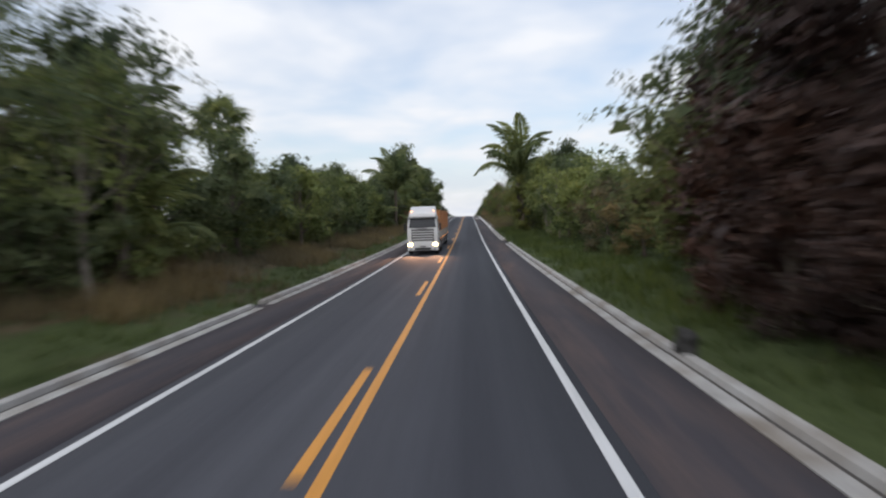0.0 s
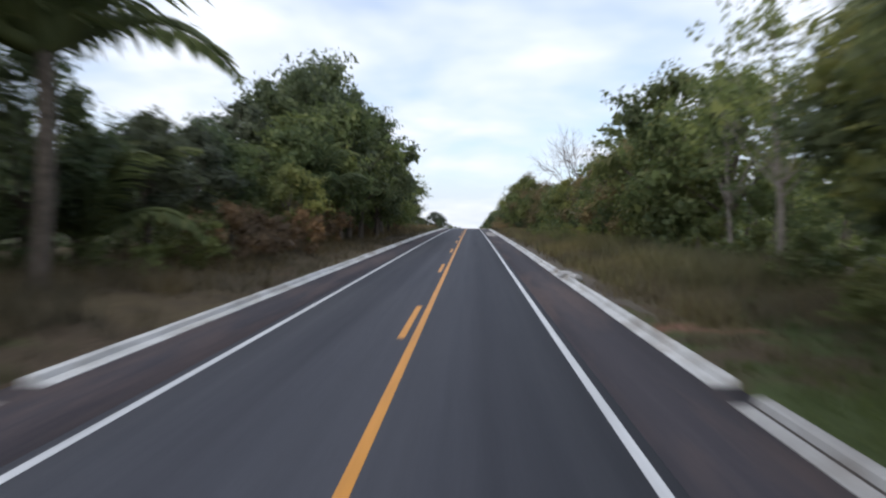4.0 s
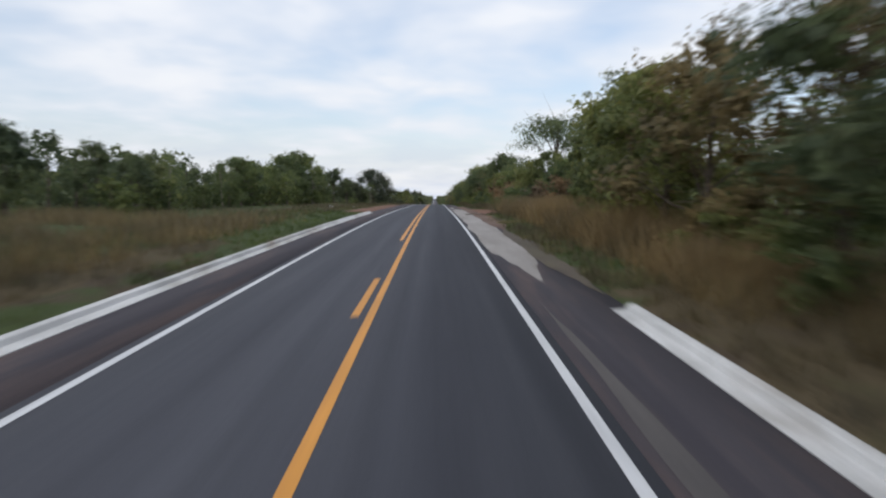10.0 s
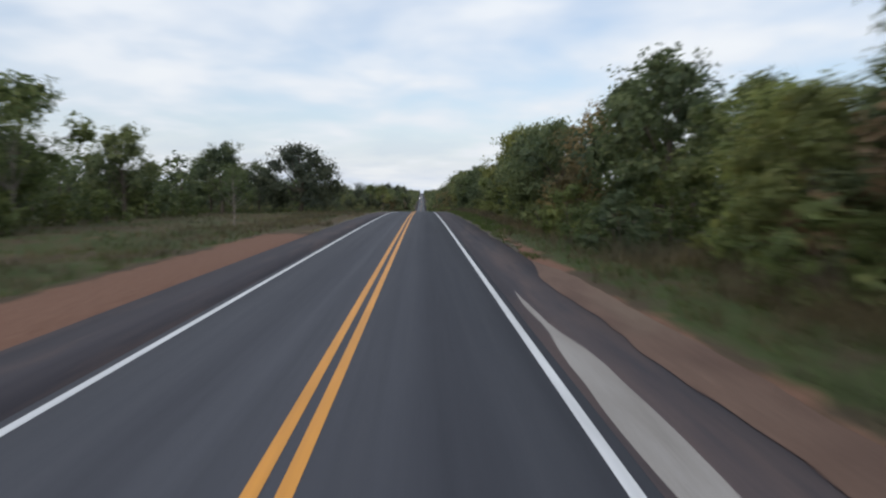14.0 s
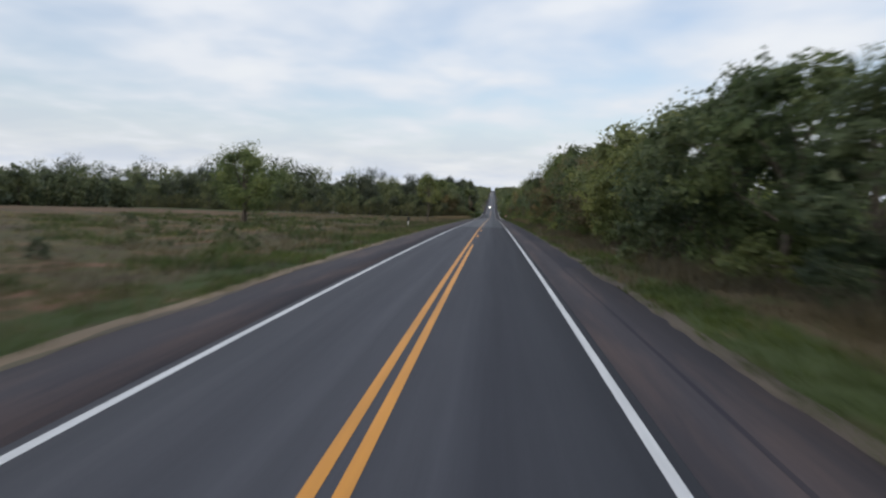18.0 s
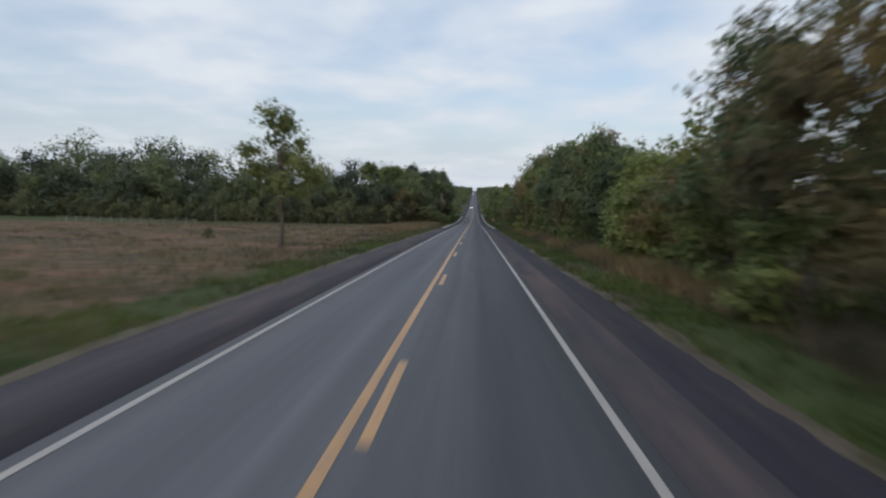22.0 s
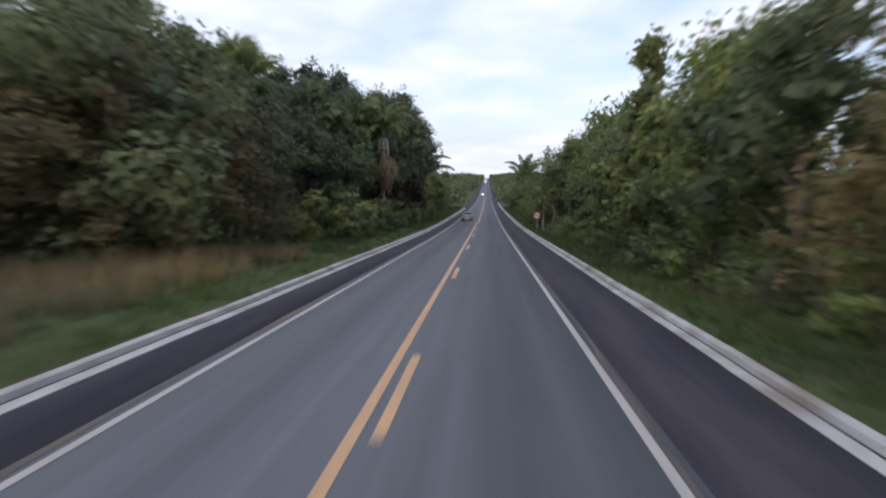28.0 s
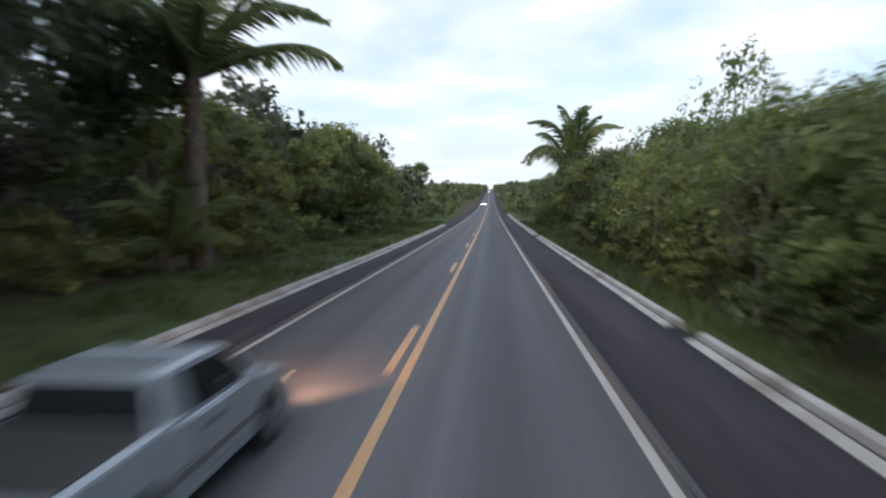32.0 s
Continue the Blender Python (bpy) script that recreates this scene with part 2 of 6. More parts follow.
M_KERB_WHITE = surface("kerb_concrete_pale", (0.40, 0.40, 0.39), (0.66, 0.66, 0.65), 1.3, 40, 0.85, 0.4, (1.0, 0.5, 1.0), dirt=(0.22, 0.19, 0.155))
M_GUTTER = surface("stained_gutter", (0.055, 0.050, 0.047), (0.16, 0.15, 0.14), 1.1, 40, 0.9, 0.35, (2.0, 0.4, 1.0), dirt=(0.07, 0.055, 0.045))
M_SAND = surface("grey_sand", (0.215, 0.197, 0.180), (0.335, 0.315, 0.297), 0.7, 30, 0.9, 0.3, (1.5, 0.25, 1))
M_SAND_THIN = surface("thin_sand", (0.058, 0.053, 0.053), (0.100, 0.091, 0.087), 0.9, 30, 0.9, 0.3, (2.0, 0.3, 1))
M_BARK = surface("bark", (0.05, 0.04, 0.03), (0.16, 0.13, 0.10), 4, 30, 0.9, 0.6)
M_BARK_PALE = surface("bark_pale", (0.13, 0.11, 0.09), (0.29, 0.26, 0.22), 3, 30, 0.9, 0.5)
M_LEAF = leafage("leaves_mid", (0.079, 0.104, 0.046), (0.180, 0.231, 0.095), (0.282, 0.286, 0.126))
M_LEAF_DARK = leafage("leaves_dark", (0.067, 0.091, 0.057), (0.144, 0.184, 0.095), (0.206, 0.220, 0.123))
M_LEAF_LIGHT = leafage("leaves_light", (0.090, 0.114, 0.045), (0.199, 0.231, 0.091), (0.289, 0.271, 0.121))
M_SCRUB = leafage("leaves_scrub", (0.078, 0.092, 0.056), (0.150, 0.168, 0.098), (0.20, 0.205, 0.125))
M_LEAF_DRY = leafage("leaves_dry", (0.116, 0.080, 0.054), (0.238, 0.163, 0.102), (0.286, 0.203, 0.119))
M_LEAF_OLIVE = leafage("leaves_olive", (0.126, 0.105, 0.062), (0.234, 0.194, 0.106), (0.324, 0.250, 0.140))
# reddish-brown leaves with the shade they stand in put into the colour
M_LEAF_RUSSET_SHADED = leafage("leaves_russet_shaded", (0.020, 0.010, 0.009), (0.046, 0.022, 0.018), (0.056, 0.036, 0.025), 0.1)
M_LEAF_DEEP = leafage("leaves_deep", (0.046, 0.058, 0.045), (0.102, 0.124, 0.082), (0.150, 0.158, 0.106), 0.35)
M_LEAF_FAR = leafage("leaves_far", (0.089, 0.113, 0.069), (0.162, 0.195, 0.110), (0.216, 0.229, 0.132))
M_RED_SOIL = surface("red_soil", (0.085, 0.048, 0.034), (0.150, 0.092, 0.066), 0.8, 14, 0.95, 0.5, (1.0, 0.4, 1), dirt=(0.15, 0.105, 0.075))
M_BROWN_SOIL = surface("brown_soil", (0.056, 0.045, 0.034), (0.105, 0.083, 0.060), 0.8, 14, 0.95, 0.5, (1.0, 0.4, 1), dirt=(0.085, 0.075, 0.042))
M_SANDY_SOIL = surface("sandy_soil", (0.14, 0.105, 0.07), (0.22, 0.165, 0.11), 0.8, 14, 0.95, 0.5, (1.0, 0.4, 1))
M_DUST = surface("brown_dust", (0.050, 0.043, 0.043), (0.092, 0.078, 0.072), 0.9, 14, 0.95, 0.5, (1.0, 0.4, 1), dirt=(0.125, 0.093, 0.068))
M_FROND = leafage("palm_fronds", (0.085, 0.118, 0.062), (0.190, 0.232, 0.112), (0.275, 0.290, 0.142))
M_FROND_DEAD = leafage("palm_fronds_dead", (0.186, 0.122, 0.086), (0.391, 0.282, 0.213), None)
M_GRASS = leafage("grass_green", (0.036, 0.058, 0.018), (0.080, 0.116, 0.036), (0.125, 0.138, 0.054))
M_STRAW_GREEN = leafage("grass_olive", (0.092, 0.090, 0.048), (0.190, 0.178, 0.098), (0.280, 0.250, 0.155))
M_STRAW_PALE = leafage("grass_yellow", (0.130, 0.098, 0.060), (0.250, 0.195, 0.122), (0.330, 0.270, 0.170))
M_STRAW = leafage("grass_dry", (0.081, 0.068, 0.045), (0.162, 0.136, 0.088), (0.240, 0.208, 0.138))


def ground_material():
    m, n, l, b = material("ground_cover")
    at = n.new("ShaderNodeAttribute")
    at.attribute_name = "cover"
    sp = n.new("ShaderNodeSeparateColor")
    l.new(at.outputs["Color"], sp.inputs[0])
    fine = noise_at(n, l, 7.0, 5, 0.7)
    blend = nd(n, "ShaderNodeMix")
    blend.inputs[0].default_value = 0.5
    l.new(noise_at(n, l, 0.6, 6, 0.65), blend.inputs[2])
    l.new(noise_at(n, l, 0.11, 5, 0.6, (1.0, 1.6, 1.0)), blend.inputs[3])
    mid = blend.outputs[0]

    def tones(a, c2):
        r = ramp(n, (0.3, a), (0.72, c2))
        l.new(fine, r.inputs[0])
        return r.outputs[0]

    def soft(w, lo=0.35, hi=0.65):
        s = nd(n, "ShaderNodeMath", op="ADD")
        l.new(w, s.inputs[0])
        q = nd(n, "ShaderNodeMath", op="MULTIPLY_ADD", in_1=3.4, in_2=-1.7)
        l.new(mid, q.inputs[0])
        l.new(q.outputs[0], s.inputs[1])
        r = ramp(n, (lo, (0, 0, 0)), (hi, (1, 1, 1)))
        l.new(s.outputs[0], r.inputs[0])
        return r.outputs[0]

    litter = tones((0.042, 0.032, 0.022), (0.100, 0.076, 0.050))
    c = mixed(n, l, soft(sp.outputs[2]), litter, tones((0.054, 0.042, 0.025), (0.125, 0.098, 0.056)))
    c = mixed(n, l, soft(sp.outputs[1]), c, tones((0.030, 0.042, 0.015), (0.072, 0.094, 0.034)))
    c = mixed(n, l, soft(sp.outputs[0]), c, tones((0.120, 0.064, 0.044), (0.22, 0.125, 0.088)))
    l.new(c, b.inputs["Base Color"])
    b.inputs["Roughness"].default_value = 0.95
    b.inputs["Specular IOR Level"].default_value = 0.17
    bump(n, l, b, fine, 0.6, 0.08)
    return m


M_GROUND = ground_material()

# ---- the plan ----
SLOPES = ((-400, 0.2), (-88, 0.0), (0, 0.5), (22, 0.8), (45, 1.2), (67, 1.6), (89, 2.0), (111, 2.2), (132, 2.2), (154, 2.1), (175, 1.95), (197, 1.9),
          (218, 1.8), (240, 1.5), (261, 0.9), (283, 0.4), (306, 0.2), (328, 0.2), (351, 0.1), (374, -0.3), (397, -0.9), (420, -1.6),
          (444, -1.8), (468, -2.0), (492, -2.05), (516, -2.2), (540, -2.25), (588, -2.4), (636, -2.4), (683, -2.35), (706, -1.9),
          (730, -1.3), (800, -0.9), (880, -0.3), (950, 0.5), (1050, 1.0), (1900, 1.0), (2150, 0.2), (2300, -0.6), (2600, -0.6), (4600, 0.0))
_ys = np.arange(-400.0, 4601.0)
_sl = np.tan(np.radians(np.interp(_ys, [a for a, _ in SLOPES], [b for _, b in SLOPES])))
_zs = np.concatenate([[0], np.cumsum(_sl[:-1])])
_zs -= np.interp(0, _ys, _zs)
LANE, EDGE, SIDE = 3.5, 3.75, 6.05
SEAM = 483.5


def road_z(y):
    return np.interp(y, _ys, _zs)


def wave(x, y, s, k=0.0):
    """Smooth uneven ground, about -1 to 1."""
    return (np.sin(x / s + 1.7 * k + 0.8 * np.sin(y / s * 0.7)) + np.sin(y / s * 1.3 + k + 0.9 * np.sin(x / s * 1.1 + k)) + np.sin((x + y) / s * 0.6 + 2 * k)) / 3


def ground_z(x, y):
    x, y = np.asarray(x, float), np.asarray(y, float)
    a = np.abs(x)
    out = np.clip((a - 6.3) / 7, 0, 1)
    left_bank = np.interp(y, [-50, 60, 150, 200, 240, 330, 360, 620, 660, 1000], [0.9, 0.9, 0.7, 0.5, 0.2, 0.1, -0.1, -0.3, 0.2, 0.3])
    right_bank = np.interp(y, [-50, 60, 200, 330, 610, 680, 740, 830, 1000], [0.3, 0.2, 0.4, 0.2, 0.0, -1.2, -2.7, -0.9, 0.2])
    bank = np.where(x < 0, left_bank, right_bank) * out
    rough = out * (0.22 * wave(x, y, 5.0) + 0.08 * wave(x, y, 1.3, 2.0)) + np.clip((a - 60) / 300, 0, 1) * 3.0 * wave(x, y, 130, 1)
    return road_z(y) - 0.02 + bank + rough - np.where(a < 5.98, 0.22, 0.0)


def mesh_of(name, verts, faces, mat, smooth=False):
    me = bpy.data.meshes.new(name)
    verts = np.asarray(verts, np.float32).reshape(-1, 3)
    if isinstance(faces, np.ndarray):
        k = faces.shape[1]
        me.vertices.add(len(verts))
        me.vertices.foreach_set("co", verts.ravel())
        me.loops.add(faces.size)
        me.loops.foreach_set("vertex_index", faces.astype(np.int32).ravel())
        me.polygons.add(len(faces))
        me.polygons.foreach_set("loop_start", np.arange(0, faces.size, k, dtype=np.int32))
        me.update(calc_edges=True)
    else:
        me.from_pydata(verts.tolist(), [], [list(f) for f in faces])
    if smooth:
        me.polygons.foreach_set("use_smooth", np.ones(len(me.polygons), bool))
    for mm in (mat if isinstance(mat, (list, tuple)) else (mat,)):
        me.materials.append(mm)
    me.validate()
    return me


def hang(name, data, parent, m=None, label=""):
    ob = new(name, data)
    ob.parent = parent
    if m is not None:
        ob.matrix_basis = m
    return tagged(ob, label)


def part(name, bm, mat, parent=None, label="", smooth=False):
    me = bpy.data.meshes.new(name)
    bm.normal_update()
    bm.to_mesh(me)
    bm.free()
    me.materials.append(mat)
    if smooth:
        me.polygons.foreach_set("use_smooth", np.ones(len(me.polygons), bool))
    return hang(name, me, parent, None, label)


def grid_faces(nx, ny):
    i = np.arange(nx - 1)[None, :] + nx * np.arange(ny - 1)[:, None]
    i = i.ravel()
    return np.stack([i, i + 1, i + 1 + nx, i + nx], 1)


# ---- ground ----
# stretches of cover: side, y0, y1, x0, x1 (from the middle), red soil, green, dry
COVER = (
    (-1, -60, 230, 6.3, 9.5, 0, 0.75, 0.3), (-1, -60, 100, 9.5, 17, 0, 0.25, 0.75), (-1, 100, 200, 6.3, 20, 0.15, 0.1, 0.6), (-1, 195, 232, 9, 60, 0.05, 0.2, 0.95),
    (-1, 205, 246, 6.3, 7.8, 0, 0.7, 0.4), (-1, 205, 246, 7.8, 11, 0, 0.1, 0.9), (-1, 246, 300, 6.3, 11, 0, 0.95, 0.2), (-1, 230, 300, 10, 60, 0, 0.7, 0.6), (-1, 284, 345, 4.9, 9.3, 0.95, 0, 0), (-1, 284, 345, 9.3, 25, 0.1, 0.55, 0.7),
    (-1, 345, 410, 5.6, 9, 0.28, 0.35, 0.5), (-1, 345, 410, 9, 80, 0.1, 0.45, 0.75), (-1, 400, 620, 6.4, 10, 0.1, 0.8, 0.45), (-1, 400, 505, 9, 140, 0.34, 0.52, 0.7),
    (-1, 505, 620, 9, 140, 0.42, 0.38, 0.75), (-1, 620, 680, 6.3, 18, 0, 0.55, 0.8), (-1, 640, 900, 6.3, 14, 0, 0.95, 0.1),
    (1, -60, 110, 6.3, 14, 0, 0.95, 0.1), (1, 100, 190, 6.3, 9, 0.3, 0.4, 0.6), (1, 100, 190, 9, 16, 0, 0.6, 0.7), (1, 190, 240, 6.3, 13, 0.1, 0.2, 0.75),
    (1, 235, 345, 6.3, 13, 0.0, 0.7, 0.55), (1, 262, 345, 5.6, 6.8, 0.9, 0, 0.2), (1, 284, 304, 5.6, 10.0, 0.8, 0.1, 0.3), (1, 345, 420, 6.5, 8.6, 0.05, 0.85, 0.3), (1, 345, 620, 8.8, 13, 0, 0.2, 0.95),
    (1, 420, 490, 6.3, 8.8, 0.15, 0.50, 0.6), (1, 490, 620, 6.5, 8.7, 0.05, 0.88, 0.35), (1, 620, 900, 6.2, 9.8, 0, 0.8, 0.3),
)


def cover_at(x, y):
    side, a = np.where(x < 0, -1, 1), np.abs(x)
    w = np.zeros((len(x), 3))
    far = np.clip((a - 18) / 20, 0, 1)
    w[:, 1], w[:, 2] = 0.40 + 0.35 * wave(x, y, 23) + 0.2 * far, 0.28 + 0.3 * wave(x, y, 41, 3)
    # field edges wander more the farther out they lie
    stray = np.clip((a - 9.5) / 25, 0, 1)
    a = a + stray * 16 * wave(x, y, 14, 1)
    y = y + stray * 22 * wave(x, y, 11, 2)
    for s, y0, y1, x0, x1, r, g, d in COVER:
        k = (side == s) * np.clip((y - y0) / 5 + 0.5, 0, 1) * np.clip((y1 - y) / 5 + 0.5, 0, 1) * np.clip((a - x0) / 0.7 + 0.5, 0, 1) * np.clip((x1 - a) / 1.4 + 0.5, 0, 1)
        w = w * (1 - k[:, None]) + np.array([r, g, d]) * k[:, None]
    return np.clip(w, 0, 1)


def build_ground():
    half = np.unique(np.round(np.concatenate([np.linspace(0, 5.6, 3), np.arange(5.95, 16, 0.55), np.arange(16, 40, 2.2), np.geomspace(40, 3000, 22)]), 3))
    xs = np.concatenate([-half[:0:-1], half])
    ys = np.concatenate([np.geomspace(400, 12, 10)[:-1] * -1, np.arange(-10, 780, 2.0), np.geomspace(785, 4600, 70)])
    gx, gy = np.meshgrid(xs, ys)
    gx, gy = gx.ravel(), gy.ravel()
    me = mesh_of("ground", np.stack([gx, gy, ground_z(gx, gy)], 1), grid_faces(len(xs), len(ys)), M_GROUND, True)
    a = me.color_attributes.new("cover", "FLOAT_COLOR", "POINT")
    c = np.ones((len(gx), 4), np.float32)
    c[:, :3] = cover_at(gx, gy)
    a.data.foreach_set("color", c.ravel())
    tagged(new("ground", me), "grassy roadside ground with dry straw, leaf litter and red soil", "ground", kind="structure")


def strip(name, x0, x1, y0, y1, lift, mat, label, category, step=4.0, edge=0.0, thick=0.0, parent=None, key=0.0, thin=7):
    """A long flat piece that follows the road's rise and fall; edge: uneven sides in metres."""
    ys = np.unique(np.append(np.arange(y0, y1, step), y1))
    ys = np.concatenate([ys[ys < 1100], ys[ys >= 1100][::8], [y1]]) if y1 > 1200 else ys
    ys = np.unique(ys)
    w0, w1 = x0 + edge * wave(ys, ys * 0.3, 1.7, key), x1 + edge * wave(ys, ys * 0.3, 2.1, key + 3)
    if edge:
        # loose sand and dust thin out at their ends
        k = np.clip(np.minimum(ys - y0, y1 - ys) / thin * (1 + 0.35 * wave(ys, ys * 0.2, 0.6, key)), 0.04, 1)
        mid = (w0 + w1) / 2
        w0, w1 = mid + (w0 - mid) * k, mid + (w1 - mid) * k
    z = road_z(ys) + lift
    if thick:
        rows = [np.stack([w0, ys, z - thick], 1), np.stack([w0, ys, z], 1), np.stack([w1, ys, z], 1), np.stack([w1, ys, z - thick], 1)]
    else:
        rows = [np.stack([w0, ys, z], 1), np.stack([w1, ys, z], 1)]
    v = np.stack(rows, 1).reshape(-1, 3)
    ob = new(name, mesh_of(name, v, grid_faces(len(rows), len(ys)), mat))
    if parent:
        ob.parent = parent
        return ob
    return tagged(ob, label, category, kind="structure")


END = 2250
build_ground()
strip("road", -EDGE, EDGE, -380, SEAM, 0.0, M_ROAD_NEW, "dark grey asphalt carriageway with faint wheel tracks", "road", thick=0.2)
strip("road", -EDGE, EDGE, SEAM, END, 0.0, M_ROAD_OLD, "pale worn grey asphalt carriageway", "road", thick=0.2)
for s, nm in ((-1, "left"), (1, "right")):
    a, b = sorted((s * EDGE, s * SIDE))
    strip("shoulder", a, b, -380, 600, -0.006, M_SHOULDER, "dark brownish asphalt road shoulder", "road shoulder", edge=0.0, thick=0.18)
    strip("shoulder", a, b, 600, END, -0.006, M_SHOULDER_B, "near-black asphalt road shoulder", "road shoulder", thick=0.18)
    a, b = sorted((s * (LANE - 0.08), s * (LANE + 0.08)))
    strip("edge_line", a, b, -380, SEAM, 0.006, M_WHITE, "solid white painted line at the road's edge", "road marking")
    a, b = a - s * (0.02 if s > 0 else 0.07) + 0.012, b - s * (0.02 if s > 0 else 0.07) - 0.012
    strip("edge_line", a, b, SEAM, END, 0.006, M_WHITE_OLD, "faded solid white painted edge line", "road marking")

strip("shoulder_band", 4.85, 6.02, 424, 600, -0.002, M_SHOULDER_B, "darker resurfaced outer strip of the shoulder", "road shoulder")
strip("shoulder_seam", 4.78, 4.88, 340, 424, -0.002, M_SHOULDER_B, "dark sealed seam along the shoulder", "road shoulder")

# centre lines: two tracks, solid or dashed by stretch
TRACK, HALF = 0.165, 0.085
strip("centre_line", TRACK - HALF, TRACK + HALF, -380, 436.5, 0.006, M_YELLOW, "solid yellow painted centre line", "road marking")
strip("centre_line", -TRACK - HALF, -TRACK + HALF, 247, SEAM, 0.006, M_YELLOW, "solid yellow painted centre line", "road marking")
strip("centre_line", -TRACK - HALF, -TRACK + HALF, SEAM, 727, 0.006, M_YELLOW_OLD, "faded solid yellow painted centre line", "road marking")
strip("centre_line", TRACK - HALF, TRACK + HALF, 722, END, 0.006, M_YELLOW_OLD, "faded solid yellow painted centre line", "road marking")


def dashes(x, far_end, y0, y1, mat, label, long=4.0):
    line = tagged(new("dashed_line"), label, "road marking", kind="structure")
    y = far_end + 16 * math.ceil((y0 - far_end) / 16)
    while y < y1:
        strip("dash", x - HALF, x + HALF, y - long, y, 0.006, mat, "", "", step=2.0, parent=line)
        y += 16


dashes(-TRACK, 11.2, -30, 240, M_YELLOW, "dashed yellow painted centre line", 4.9)
dashes(TRACK, 454.3, 438, 482, M_YELLOW, "dashed yellow painted centre line")
dashes(TRACK, 502.4, 484, 726, M_YELLOW_OLD, "faded dashed yellow centre line")
dashes(-TRACK, 743.3, 735, 960, M_YELLOW_OLD, "faded dashed yellow centre line")


# kerbs of cast concrete lengths
def kerb_mesh(length, squeeze=1.0, joint=True, mat=M_KERB):
    flat = ((0.29, 0.030), (0.305, -0.03), (0.345, -0.03), (0.36, 0.03)) if joint else ((0.16, 0.022), (0.34, 0.035))
    prof = tuple((q * squeeze, w) for q, w in ((0.0, -0.15), (0.0, 0.012), *flat, (0.40, 0.13), (0.44, 0.15), (0.60, 0.155), (0.64, 0.13), (0.66, -0.15)))
    v, n = [], len(prof)
    for y in (0.012, 0.05, length * 0.5, length - 0.05, length - 0.012):
        pinch = 0.012 if y in (0.012, length - 0.012) else 0.0
        v += [(px, y, pz - pinch * (pz > 0)) for px, pz in prof]
    f = [(r * n + k + 1, r * n + k, (r + 1) * n + k, (r + 1) * n + k + 1) for r in range(4) for k in range(n - 1)]
    f += [tuple(range(n)), tuple(range(5 * n - 1, 4 * n - 1, -1))]
    me = mesh_of("kerb_length", v, f, (mat, M_GUTTER))
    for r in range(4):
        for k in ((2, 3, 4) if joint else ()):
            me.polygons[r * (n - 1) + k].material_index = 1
    return me


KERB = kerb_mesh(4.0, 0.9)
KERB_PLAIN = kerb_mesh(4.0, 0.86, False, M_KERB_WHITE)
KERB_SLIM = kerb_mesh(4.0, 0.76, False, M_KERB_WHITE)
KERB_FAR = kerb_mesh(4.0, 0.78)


def kerb(side, y0, y1, inner, label):
    top = tagged(new("kerb"), label, "kerb", kind="structure")
    rng = random.Random(int(y0) * 3 + side)
    y = y0
    while y < y1:
        sl = math.degrees(math.atan(float(np.interp(y + 2, _ys, _sl))))
        m = pose(side * (inner + rng.uniform(-0.012, 0.012)), y, float(road_z(y)) + rng.uniform(-0.008, 0.006), sl, 0, rng.uniform(-0.12, 0.12))
        if side < 0:
            m = m @ pose(0, 4.0, 0, 0, 0, 180)
        hang("kerb_length", KERB if y0 < 90 else KERB_FAR if y0 > 700 or (y0 > 400 and side > 0) else KERB if y0 > 400 else KERB_SLIM if y0 < 150 else KERB_PLAIN, top, m)
        y += 4.0


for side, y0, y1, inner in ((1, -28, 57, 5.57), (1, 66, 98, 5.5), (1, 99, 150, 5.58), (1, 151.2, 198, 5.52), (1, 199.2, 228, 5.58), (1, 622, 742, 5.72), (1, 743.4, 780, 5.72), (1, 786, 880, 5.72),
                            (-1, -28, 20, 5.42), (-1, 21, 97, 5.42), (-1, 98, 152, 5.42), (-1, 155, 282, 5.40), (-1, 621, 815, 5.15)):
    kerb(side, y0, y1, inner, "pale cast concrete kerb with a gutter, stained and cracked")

# dusty rim between the carriageway and the dark shoulder
for s in (-1, 1):
    a, b = sorted((s * 3.60, s * 3.69))
    strip("dust", a, b, 604, 900, 0.004, M_DUST, "thin rim of pale dust beside the edge line", "dust", step=1.5, edge=0.12, key=8 + s)

# grey sand washed over the shoulder
strip("sand", -4.95, -4.35, 303, 308, 0.006, M_SAND, "patch of pale sand on the road shoulder", "sand", step=1.0, edge=0.25, key=5)
strip("sand", 3.92, 5.4, 174, 199, 0.006, M_SAND, "pale grey sand on the road shoulder", "sand", step=0.8, edge=0.14, key=1, thin=2.5)
strip("sand", 3.95, 4.25, 196, 232, 0.005, M_SAND_THIN, "thin trail of grey sand on the shoulder", "sand", step=1.0, edge=0.09, key=2)
strip("sand", 3.82, 5.64, 235, 306, 0.007, M_SAND, "broad pale grey gravel apron beside the road", "sand", step=1.0, edge=0.18, key=3)
strip("sand", 3.9, 4.5, 304, 322, 0.006, M_SAND, "thin tongue of grey gravel beside the edge line", "sand", step=1.0, edge=0.2, key=6)


